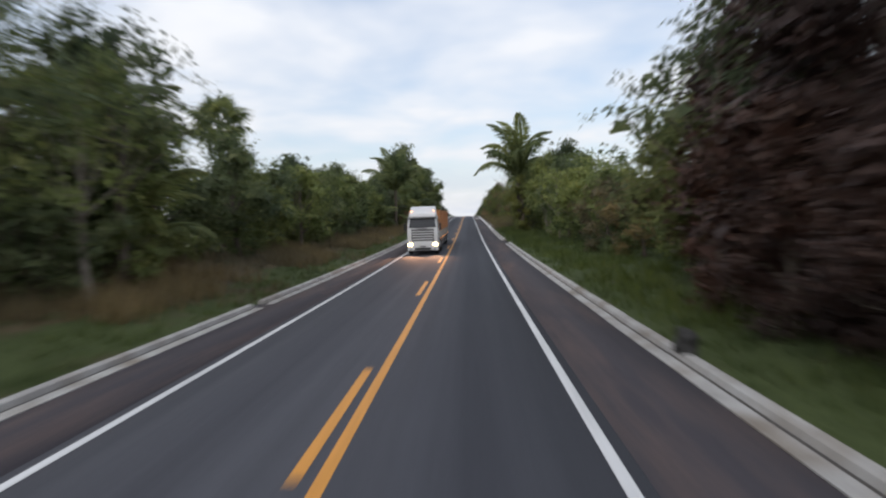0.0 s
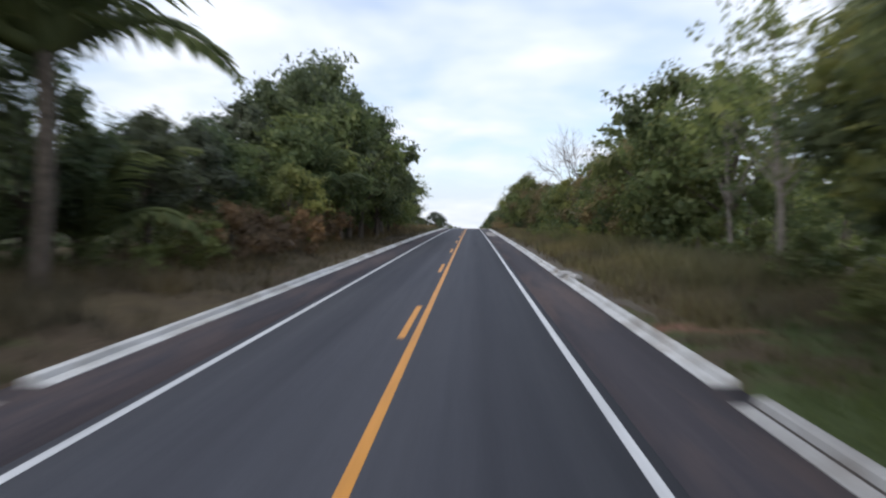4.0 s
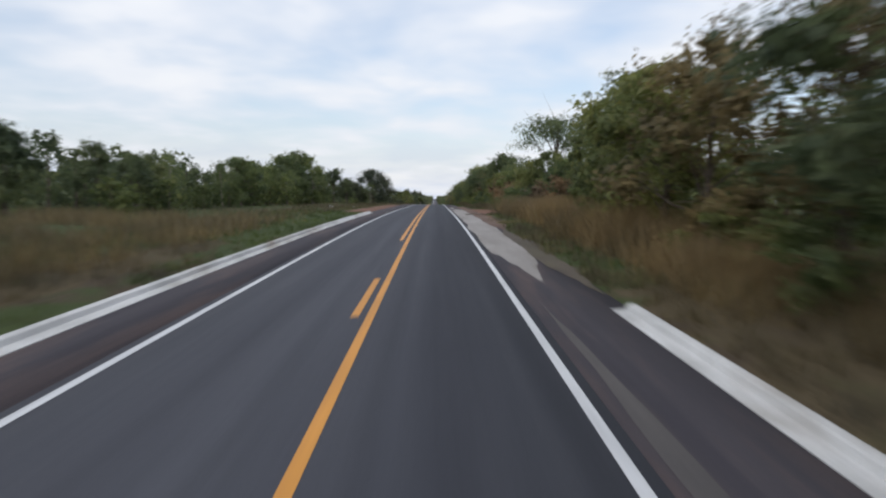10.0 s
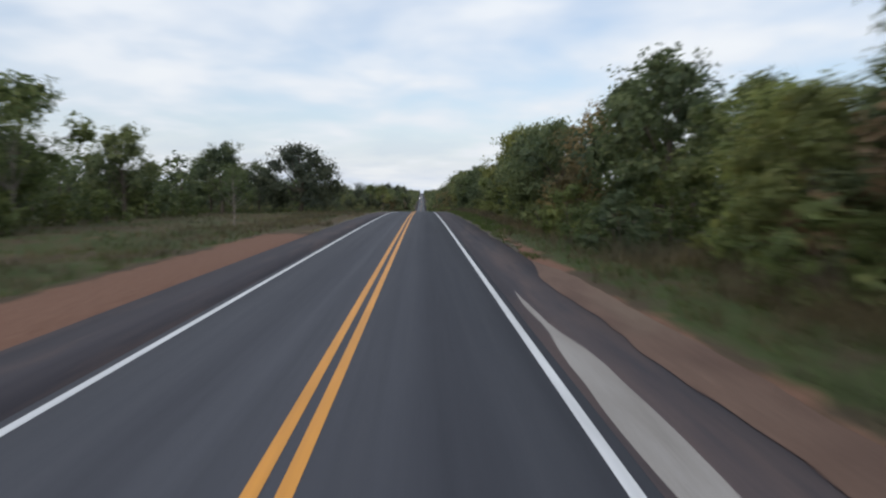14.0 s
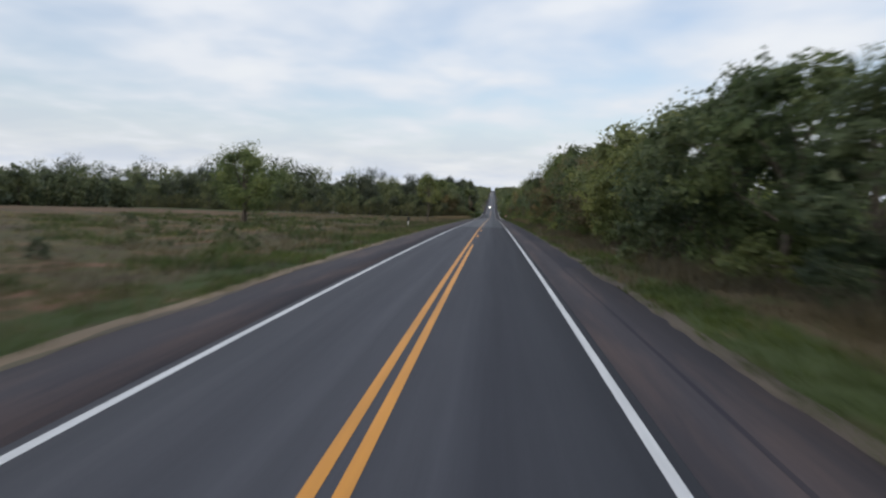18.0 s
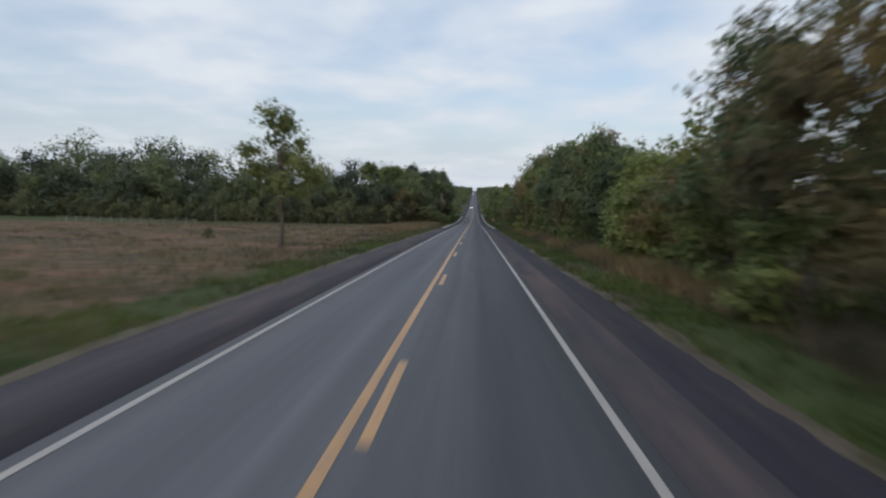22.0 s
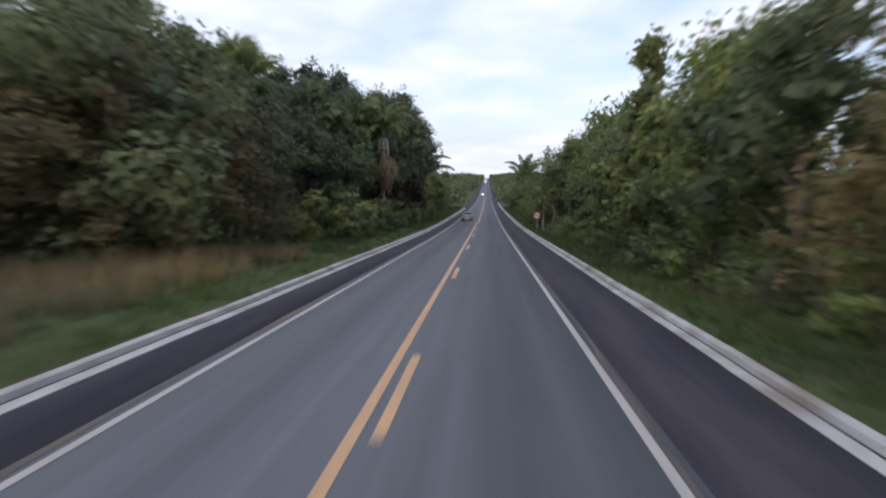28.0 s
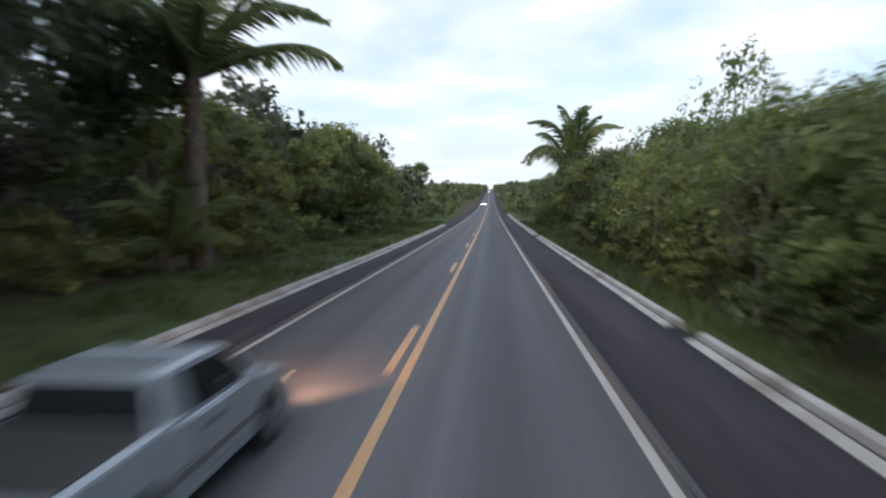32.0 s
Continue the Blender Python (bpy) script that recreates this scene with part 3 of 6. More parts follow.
def soil_band(x0, x1, y0, y1, lift, mat, label, key, ragged=0.3):
    """Loose soil lying on the verge, with ragged sides."""
    ys, us = np.arange(y0, y1, 0.4), np.linspace(0, 1, 6)
    taper = np.clip(np.minimum(ys - y0, y1 - ys) / 5, 0.05, 1)
    lo = x0 + ragged * wave(ys, ys * 0.4, 1.3, key) + ragged * 0.4 * wave(ys, ys, 0.35, key)
    hi = x1 + ragged * wave(ys, ys * 0.4, 1.5, key + 2) + ragged * 0.4 * wave(ys, ys, 0.4, key)
    mid = (lo + hi) / 2
    gx = mid[:, None] + (lo + (hi - lo) * us[:, None]).T * taper[:, None] - mid[:, None] * taper[:, None]
    gy = np.repeat(ys[:, None], 6, axis=1)
    gz = np.maximum(ground_z(gx, gy), np.where(np.abs(gx) < 6.1, road_z(gy), -99)) + lift - 0.02 * (np.abs(us - 0.5) * 2)[None] ** 4
    v = np.stack([gx, gy, gz], -1).reshape(-1, 3)
    tagged(new("loose_soil", mesh_of("loose_soil", v, grid_faces(6, len(ys)), mat, True)), label, "soil", kind="structure")


soil_band(5.46, 6.7, 255, 330, 0.03, M_RED_SOIL, "red soil spilled against the gravel apron", 1.0, 0.12)
soil_band(5.46, 6.4, 233, 256, 0.03, M_BROWN_SOIL, "brown soil spilled against the gravel apron", 9.0, 0.15)
soil_band(-6.55, -6.02, 346, 617, 0.012, M_BROWN_SOIL, "ragged brown soil along the shoulder's edge", 3.0, 0.2)
soil_band(6.0, 6.5, 332, 619, 0.012, M_BROWN_SOIL, "ragged brown soil along the shoulder's edge", 11.0, 0.2)
soil_band(-6.75, -6.1, 396, 446, 0.02, M_SANDY_SOIL, "sandy tan soil along the shoulder's edge", 6.0, 0.15)
soil_band(6.25, 7.1, 105, 168, 0.03, M_BROWN_SOIL, "bare reddish soil behind the kerb", 4.0, 0.35)

# ---- plants ----
def tube(path, radii, sides=6):
    """A tapered bent limb: vertices and quads."""
    p, r = np.asarray(path, float), np.asarray(radii, float)
    d = np.gradient(p, axis=0)
    d /= np.linalg.norm(d, axis=1, keepdims=True) + 1e-9
    ref = np.array([1.0, 0.13, 0.0]) if abs(d[0][2]) > 0.7 else np.array([0.0, 0.1, 1.0])
    u = np.cross(d, ref)
    u /= np.linalg.norm(u, axis=1, keepdims=True) + 1e-9
    w = np.cross(d, u)
    a = np.linspace(0, 2 * np.pi, sides, endpoint=False)
    v = p[:, None] + r[:, None, None] * (np.cos(a)[None, :, None] * u[:, None] + np.sin(a)[None, :, None] * w[:, None])
    i = np.arange(len(p) - 1)[:, None] * sides
    k = np.arange(sides)[None]
    f = np.stack([i + k, i + (k + 1) % sides, i + sides + (k + 1) % sides, i + sides + k], -1).reshape(-1, 4)
    return v.reshape(-1, 3), f


def joined(pieces):
    v, f, n = [], [], 0
    for a, b in pieces:
        v.append(a)
        f.append(b + n)
        n += len(a)
    return np.concatenate(v), np.concatenate(f)


def leaves(rng, at, size, outward=None, slim=0.34, droop=0.25):
    """Pointed leaves, one three-cornered leaf for each place."""
    n = len(at)
    d = rng.normal(size=(n, 3))
    face = rng.normal(size=(n, 3))
    if outward is not None:
        # blades lie roughly along the crown's skin and tilt to the sky
        face = face * 0.55 + outward + np.array([0, 0, 0.35])
        d = d - face * ((d * face).sum(1) / (face * face).sum(1))[:, None]
    d[:, 2] -= droop
    d /= np.linalg.norm(d, axis=1, keepdims=True) + 1e-9
    s = np.cross(d, face)
    s /= np.linalg.norm(s, axis=1, keepdims=True) + 1e-9
    L = (size * rng.uniform(0.6, 1.4, n))[:, None]
    w = slim * rng.uniform(0.7, 1.3, n)[:, None]
    v = np.stack([at + s * L * w, at + d * L, at - s * L * w + d * L * 0.15], 1).reshape(-1, 3)
    return v, np.arange(3 * n).reshape(n, 3)


def sprays(rng, lobes, n, size, hollow, each=16, loose=0.30):
    """Leaves in twig-sized sprays over the lobes."""
    tw, d = lobe_points(rng, lobes, max(4, n // each), hollow)
    at, dd = np.repeat(tw, each, axis=0), np.repeat(d, each, axis=0)
    at = at + rng.normal(size=at.shape) * loose * np.array([1, 1, 0.7])
    return leaves(rng, at, size, dd)


def lobe_points(rng, lobes, n, hollow=0.6, bump_=0.16):
    """Places in the shells of uneven lobes (x, y, z, radius, flatness)."""
    lob = np.asarray(lobes, float)
    pick = rng.choice(len(lob), n, p=lob[:, 3] ** 2 / (lob[:, 3] ** 2).sum())
    d = rng.normal(size=(n, 3))
    d /= np.linalg.norm(d, axis=1, keepdims=True)
    r = rng.uniform(hollow, 1.0, n) ** 0.7 * (1 + bump_ * np.sin(d[:, 0] * 7 + pick) * np.sin(d[:, 1] * 6 + 2 * pick) + bump_ * np.sin(d[:, 2] * 9 + pick))
    off = d * (r * lob[pick, 3])[:, None]
    off[:, 2] *= lob[pick, 4]
    return lob[pick, :3] + off, d


def crown_lobes(rng, h, spread, base, count, top=1.0, flat=0.75):
    """Lobes for a crown from base*h to h."""
    out = []
    for k in range(count):
        f = (k + rng.uniform(0, 1)) / count
        z = h * (base + (0.93 - base) * f)
        reach = spread * math.sin(math.pi * min(1, 0.22 + 0.72 * f)) * rng.uniform(0.35, 0.85) * (1 if f < 0.8 else top)
        a = k * 2.4 + rng.uniform(-0.5, 0.5)
        r = spread * rng.uniform(0.30, 0.46)
        out.append((reach * math.cos(a), reach * math.sin(a), z - r * 0.3, r, flat))
    return out


def woody(rng, h, lobes, thick, lean=0.5, trunks=1):
    pieces = []
    for q in range(trunks):
        ox, oy = (rng.uniform(-0.5, 0.5, 2) * (trunks > 1))
        bend = rng.uniform(-lean, lean, 2)
        ts = np.linspace(0, 1, 6)
        tp = np.stack([ox + bend[0] * ts ** 1.5 + 0.12 * np.sin(ts * 5 + q), oy + bend[1] * ts ** 1.5 + 0.1 * np.cos(ts * 4), ts * h * 0.72 - 0.25], 1)
        tr = thick / math.sqrt(trunks) * (1.25 - 1.0 * ts)
        tr[0] *= 1.35
        pieces.append(tube(tp, tr, 6))
        for j, (lx, ly, lz, lr, _) in enumerate(lobes):
            if j % trunks != q:
                continue
            s = min(0.92, max(0.25, lz / h * rng.uniform(0.45, 0.7) / 0.72))
            b = np.array([np.interp(s, ts, tp[:, k]) for k in range(3)])
            e = np.array([lx, ly, lz + lr * 0.2])
            m1 = b + (e - b) * 0.45 + np.array([0, 0, 0.12 * h * rng.uniform(-0.3, 0.6)])
            r0 = thick * 0.42
            pieces.append(tube([b, m1, e], [r0, r0 * 0.6, r0 * 0.22], 4))
            for _k in range(1):
                tip = e + rng.normal(size=3) * lr * 0.55
                pieces.append(tube([m1 + (e - m1) * 0.5, tip], [r0 * 0.34, r0 * 0.08], 3))
    return joined(pieces)


def thing_of(name, meshes, label, category, group=""):
    top = tagged(new(name), label, category, group)
    for nm, me in meshes:
        hang(nm, me, top)
    return top


PROTO, USED, HEIGHT = {}, {}, {}


def plant(kind, x, y, scale=1.0, turn=0.0, tall=1.0, sink=0.0, label="", lean=(0, 0)):
    """One plant of a kind, its foot on the ground."""
    m = Matrix.Translation((x, y, float(ground_z(x, y)) - sink)) @ pose(0, 0, 0, lean[0], lean[1], turn) @ Matrix.Diagonal((scale, scale, scale * tall, 1))
    if kind not in USED:
        USED[kind] = top = PROTO[kind]()
        top.matrix_basis = m
    else:
        src = USED[kind]
        keep = src.scale.copy()
        src.scale = (1, 1, 1)
        top = copy_thing(src, m)
        src.scale = keep
    if label:
        top["label"] = label
    return top


def tree_kind(key, seed, h, spread, base, count, n, leaf, mat, bark, label, thick=0.16, hollow=0.55, trunks=1, flat=0.75, top=0.8, inner=0.3, category="tree", name="tree", group="trees along the road"):
    def build():
        rng = np.random.default_rng(seed)
        lob = crown_lobes(rng, h, spread, base, count, top, flat)
        pieces = [sprays(rng, lob, int(n * (0.85 if category == "shrub" else 1.2)), leaf * 0.82, hollow, 20, 0.045 * spread + 0.06)]
        if inner:
            at2, d2 = lobe_points(rng, lob, int(n * inner), 0.25)
            pieces.append(leaves(rng, lob_centre(lob, at2, 0.58), leaf * 1.5, d2, 0.5))
        v, f = woody(rng, h, lob, thick, 0.06 * h, trunks)
        return thing_of(name, [("trunk", mesh_of("trunk", v, f, bark, True)), ("crown", mesh_of("crown", *joined(pieces), mat))], label, category, group)
    PROTO[key], HEIGHT[key] = build, h


def lob_centre(lobes, at, k):
    lob = np.asarray(lobes)[:, :3]
    near = np.argmin(((at[:, None] - lob[None]) ** 2).sum(-1), 1)
    return lob[near] + (at - lob[near]) * k


tree_kind("broad", 1, 9.0, 4.2, 0.28, 13, 3705, 0.28, M_LEAF, M_BARK, "broad leafy green roadside tree with a short trunk")
tree_kind("broad2", 2, 8.5, 3.9, 0.30, 11, 3420, 0.28, M_LEAF_DARK, M_BARK, "dense dark green roadside tree with a rounded crown")
tree_kind("broad3", 3, 8.0, 3.6, 0.25, 12, 3420, 0.26, M_LEAF_LIGHT, M_BARK, "yellow-green leafy tree with a loose crown")
tree_kind("tall", 4, 12.5, 4.0, 0.34, 14, 4133, 0.30, M_LEAF_DEEP, M_BARK, "tall dark green forest tree", 0.2)
tree_kind("tall2", 5, 11.5, 3.6, 0.40, 12, 3277, 0.28, M_LEAF, M_BARK_PALE, "tall slim green tree with a pale trunk", 0.15)
tree_kind("open", 6, 10.0, 4.4, 0.52, 10, 1851, 0.25, M_LEAF_DARK, M_BARK, "open-crowned tree with thin spreading branches", 0.17, 0.5, flat=0.42, inner=0.1)
tree_kind("open2", 7, 9.0, 3.4, 0.42, 11, 1424, 0.23, M_LEAF, M_BARK_PALE, "thin see-through tree with sparse leaves", 0.11, 0.45, inner=0.08)
tree_kind("slim", 8, 8.0, 2.0, 0.40, 8, 1282, 0.23, M_LEAF_LIGHT, M_BARK_PALE, "slender young tree with light leaves", 0.08)
tree_kind("shrub", 9, 3.6, 2.3, 0.12, 9, 1495, 0.224, M_LEAF, M_BARK, "leafy green shrub of the road verge", 0.06, trunks=3, category="shrub", name="shrub", group="shrubs of the road verge")
tree_kind("shrub2", 10, 3.0, 2.2, 0.10, 8, 1295, 0.213, M_LEAF_LIGHT, M_BARK, "light green scrubby bush beside the road", 0.05, trunks=3, category="shrub", name="shrub", group="shrubs of the road verge")
tree_kind("shrub3", 11, 3.4, 2.5, 0.12, 8, 1395, 0.224, M_LEAF_DARK, M_BARK, "dense dark green bush beside the road", 0.05, trunks=3, category="shrub", name="shrub", group="shrubs of the road verge")
tree_kind("dryshrub", 12, 3.6, 2.6, 0.15, 9, 1295, 0.213, M_LEAF_DRY, M_BARK, "withered reddish-brown bush beside the road", 0.05, 0.35, trunks=3, category="shrub", name="shrub", group="shrubs of the road verge")

tree_kind("withered", 13, 8.5, 3.4, 0.06, 14, 3529, 0.28, M_LEAF_DRY, M_BARK, "withered brown roadside tree", 0.16, 0.4)
tree_kind("russet", 17, 10.5, 3.8, 0.04, 18, 8500, 0.21, M_LEAF_RUSSET_SHADED, M_BARK, "reddish-brown tree leafy down to the ground, shade put into its colour", 0.18, 0.45)
tree_kind("olive", 18, 9.5, 4.2, 0.12, 14, 3654, 0.25, M_LEAF_OLIVE, M_BARK, "olive-brown tree with dry thinning leaves", 0.16, 0.45)
tree_kind("spreading", 19, 8.6, 5.6, 0.2, 24, 9500, 0.27, M_LEAF_DEEP, M_BARK, "wide dark spreading tree with a short thick trunk", 0.26, 0.45, flat=0.65, top=1.0)
tree_kind("round", 20, 8.8, 5.6, 0.30, 15, 6000, 0.25, M_LEAF, M_BARK, "round-crowned tree with a short trunk in the pasture", 0.24, 0.5, flat=0.7, top=1.0)
tree_kind("umbrella", 14, 11.2, 5.6, 0.70, 14, 5200, 0.22, M_LEAF_DARK, M_BARK, "flat-topped umbrella tree with fine spreading branches", 0.2, 0.5, flat=0.30, inner=0.05, top=1.0)
tree_kind("lone", 15, 11.0, 3.1, 0.36, 13, 3400, 0.25, M_LEAF_LIGHT, M_BARK, "tall thin-trunked tree standing alone in the pasture", 0.15, 0.45, inner=0.15)
tree_kind("vine", 16, 9.0, 1.6, 0.02, 16, 2849, 0.24, M_LEAF_LIGHT, M_BARK, "slim tree wrapped in climbing leaves", 0.16, 0.5, flat=1.1)


def dead_build():
    rng = np.random.default_rng(31)
    pieces = []

    def grow(b, d, length, r, depth):
        e = b + d * length
        mid = (b + e) / 2 + rng.normal(size=3) * length * 0.06
        pieces.append(tube([b, mid, e], [r, r * 0.8, r * 0.55], 5))
        if depth == 0:
            return
        for _k in range(3):
            nd_ = d + rng.normal(size=3) * 0.45 + np.array([0, 0, 0.15])
            grow(b + (e - b) * rng.uniform(0.6, 1.0), nd_ / np.linalg.norm(nd_), length * rng.uniform(0.55, 0.78), r * 0.52, depth - 1)

    grow(np.array([0, 0, -0.2]), np.array([0.05, 0.02, 1.0]), 4.0, 0.13, 5)
    return thing_of("bare_tree", [("skeleton", mesh_of("skeleton", *joined(pieces), M_BARK, True))], "bare leafless grey tree with fine twigs", "tree", "trees along the road")


PROTO["dead"] = dead_build


def frond_mesh(name, seed, length, rise, mat, pairs=26, droop=1.0):
    """A feather frond along +x, arching over."""
    rng = np.random.default_rng(seed)
    t = np.linspace(0, 1, 12)
    px = length * (t - 0.16 * t ** 3)
    pz = length * (rise * t - droop * 0.5 * t ** 3.2)
    path = np.stack([px, 0.05 * np.sin(t * 3), pz], 1)
    pieces = [tube(path, 0.045 * (1.15 - t), 4)]
    v, f = [], []
    for k in range(pairs):
        s = 0.10 + 0.89 * k / (pairs - 1)
        b = np.array([np.interp(s, t, path[:, j]) for j in range(3)])
        e = np.array([np.interp(min(1, s + 0.03), t, path[:, j]) for j in range(3)])
        tan = (e - b) / (np.linalg.norm(e - b) + 1e-9) if s < 0.97 else np.array([0.8, 0, -0.6])
        ll = length * 0.17 * math.sin(math.pi * (0.16 + 0.80 * s)) + 0.03
        for side in (-1, 1):
            d = tan * 0.55 + np.array([0, side * 0.85, 0]) + np.array([0, 0, rng.uniform(-0.75, 0.0)])
            d /= np.linalg.norm(d)
            w = np.cross(d, np.array([0, 0, 1.0]))
            w = w / (np.linalg.norm(w) + 1e-9) * 0.011 * length
            mid = b + d * ll * 0.55
            tip = b + d * ll + np.array([0, 0, -0.22 * ll])
            v.append(np.stack([b, mid + w, tip, mid - w]))
    n = len(v)
    pieces.append((np.concatenate(v), np.arange(4 * n).reshape(n, 4)))
    return mesh_of(name, *joined(pieces), mat)


FRONDS = {}


def palm_build(key, height, fronds, length, seed, label, radius=0.17, upright=62, skirt=0, low=18):
    def build():
        rng = np.random.default_rng(seed)
        if not FRONDS:
            FRONDS["a"] = frond_mesh("frond", 1, 1.0, 0.25, M_FROND, 46, 0.62)
            FRONDS["b"] = frond_mesh("frond", 2, 1.0, 0.28, M_FROND, 46, 1.0)
            FRONDS["d"] = frond_mesh("dead_frond", 3, 1.0, 0.1, M_FROND_DEAD, 22, 1.2)
        top = tagged(new("palm_tree"), label, "palm tree", "palms along the road")
        ts = np.linspace(0, 1, 9)
        tp = np.stack([0.18 * np.sin(ts * 2.2), 0.1 * np.sin(ts * 3), ts * height - 0.2], 1)
        ring = 1 + 0.07 * (np.arange(9) % 2)
        hang("trunk", mesh_of("trunk", *tube(tp, radius * ring * (1.25 - 0.3 * ts), 9), M_BARK_PALE if skirt else M_BARK, True), top)
        head = tp[-1]
        for k in range(fronds):
            f = k / fronds
            el = upright - (upright - low) * f ** 0.9 + rng.uniform(-9, 9)
            m = Matrix.Translation(head + np.array([0, 0, -0.35 * f])) @ pose(0, 0, 0, 0, -el + 10, k * 137.5 + rng.uniform(-12, 12)) @ Matrix.Scale(length * rng.uniform(0.85, 1.1), 4)
            hang("frond", FRONDS["a" if k % 2 else "b"], top, m)
        for k in range(skirt):
            m = Matrix.Translation((tp[4][0], tp[4][1], 9.3 - 0.045 * k)) @ pose(0, 0, 0, 0, 34 + 34 * k / skirt + rng.uniform(-16, 16), k * 137.5) @ Matrix.Scale(length * rng.uniform(0.5, 0.95), 4)
            hang("dead_frond", FRONDS["d"], top, m, "dry brown hanging frond")
        for k in range(7 if skirt else 0):
            a = k * 0.9 + 0.4
            foot = np.array([tp[5][0] + 0.3 * math.cos(a), tp[5][1] + 0.3 * math.sin(a), 11.3])
            out = np.array([math.cos(a), math.sin(a), 0])
            strand = tube([foot, foot + out * 0.3 - np.array([0, 0, 0.6]), foot + out * 0.4 - np.array([0, 0, 2.2])], [0.04, 0.06, 0.03], 5)
            hang("tassel", mesh_of("tassel", *strand, M_TASSEL), top, None, "pale hanging flower stalk")
        return top
    PROTO[key] = build


M_TASSEL = surface("pale_stalk", (0.42, 0.36, 0.30), (0.62, 0.56, 0.48), 5, 40, 0.8, 0.3)
palm_build("palm", 4.6, 17, 6.4, 41, "feather palm with arching green fronds above the bushes", 0.2, 88)
palm_build("palm_tall", 6.2, 18, 6.7, 42, "tall feather palm with a full green crown", 0.19, 84)
palm_build("palm_low", 1.6, 14, 6.2, 43, "low palm with long fronds rising from the undergrowth", 0.24, 82)
palm_build("palm_skirt", 13.6, 22, 4.4, 44, "tall pale-trunked palm with a skirt of dead fronds", 0.15, 66, 34, -18)


palm_build("palm_shaggy", 7.4, 18, 6.0, 45, "feather palm with a thick shaggy brown trunk", 0.33, 80)


def fan_build():
    """A fan palm: round leaves of split blades on stalks."""
    rng = np.random.default_rng(77)
    top = tagged(new("palm_tree"), "fan palm with round split leaves on a bare trunk", "palm tree", "palms along the road")
    ts = np.linspace(0, 1, 8)
    tp = np.stack([0.15 * np.sin(ts * 2), 0.1 * ts, ts * 10.0 - 0.2], 1)
    hang("trunk", mesh_of("trunk", *tube(tp, 0.19 * (1.2 - 0.25 * ts), 9), M_BARK, True), top)
    v, stalk = [], tube([(0, 0, 0), (0.8, 0, 0.12), (1.5, 0, 0.1)], [0.035, 0.03, 0.02], 4)
    for k in range(34):
        a = radians(-150 + 300 * k / 33)
        d = np.array([math.cos(a), math.sin(a), -0.1 - 0.25 * abs(math.sin(a)) + rng.uniform(-0.08, 0.08)])
        w = np.array([-math.sin(a), math.cos(a), 0]) * 0.075
        b, ll = np.array([1.45, 0, 0.1]), 1.35 * rng.uniform(0.85, 1.1)
        v.append(np.stack([b, b + d * ll * 0.55 + w, b + d * ll - np.array([0, 0, 0.3]), b + d * ll * 0.55 - w]))
    blade = mesh_of("fan_leaf", *joined([stalk, (np.concatenate(v), np.arange(136).reshape(34, 4))]), M_FROND)
    for k in range(22):
        el = 80 - 120 * (k / 22) + rng.uniform(-8, 8)
        hang("fan_leaf", blade, top, Matrix.Translation(tp[-1]) @ pose(0, 0, 0, 0, -el, k * 137.5) @ Matrix.Scale(rng.uniform(0.9, 1.15), 4))
    for k in range(6):
        hang("dead_leaf", blade_dead(), top, Matrix.Translation(tp[-1] - np.array([0, 0, 0.4])) @ pose(0, 0, 0, 0, 70, k * 61) @ Matrix.Scale(0.8, 4), "dry brown hanging leaf")
    return top


def blade_dead():
    if "fan" not in FRONDS:
        FRONDS["fan"] = frond_mesh("dead_leaf", 9, 2.4, 0.1, M_FROND_DEAD, 18, 1.1)
    return FRONDS["fan"]


PROTO["fan_palm"] = fan_build

PLANT_RNG = random.Random(5)


# open spots where nothing tall grows
GLADES = ((9, 30, 284, 313), (8, 12.5, 712, 744))


def row(side, y0, y1, edge, depth, gap, kinds, lo=0.85, hi=1.15, tall=(0.9, 1.1), top=None, ref=10.5):
    """A loose row of plants beside the road; top: how high the row stands along the way, at ref metres from the middle."""
    y = y0 + PLANT_RNG.uniform(0, gap * 0.4)
    while y < y1:
        k = PLANT_RNG.choice(kinds)
        e = edge(y) if callable(edge) else edge
        x = side * (e + PLANT_RNG.uniform(0, depth))
        low = "shrub" in k or not any(a0 < x < a1 and b0 < y < b1 for a0, a1, b0, b1 in GLADES)
        s, t = PLANT_RNG.uniform(lo, hi), PLANT_RNG.uniform(*tall)
        if top and low:
            h = (2.85 + (top(y) - 2.85) * abs(x - 1.5) / abs(side * ref - 1.5)) / HEIGHT[k] * PLANT_RNG.uniform(0.82, 1.02)
            s, t = h ** 0.75, h ** 0.25
        plant(k if low else "shrub2", x, y, s, PLANT_RNG.uniform(0, 360), t)
        y += gap * PLANT_RNG.uniform(0.75, 1.25)


def between(*pairs):
    ks, vs = [a for a, _ in pairs], [b for _, b in pairs]
    return lambda y: float(np.interp(y, ks, vs))


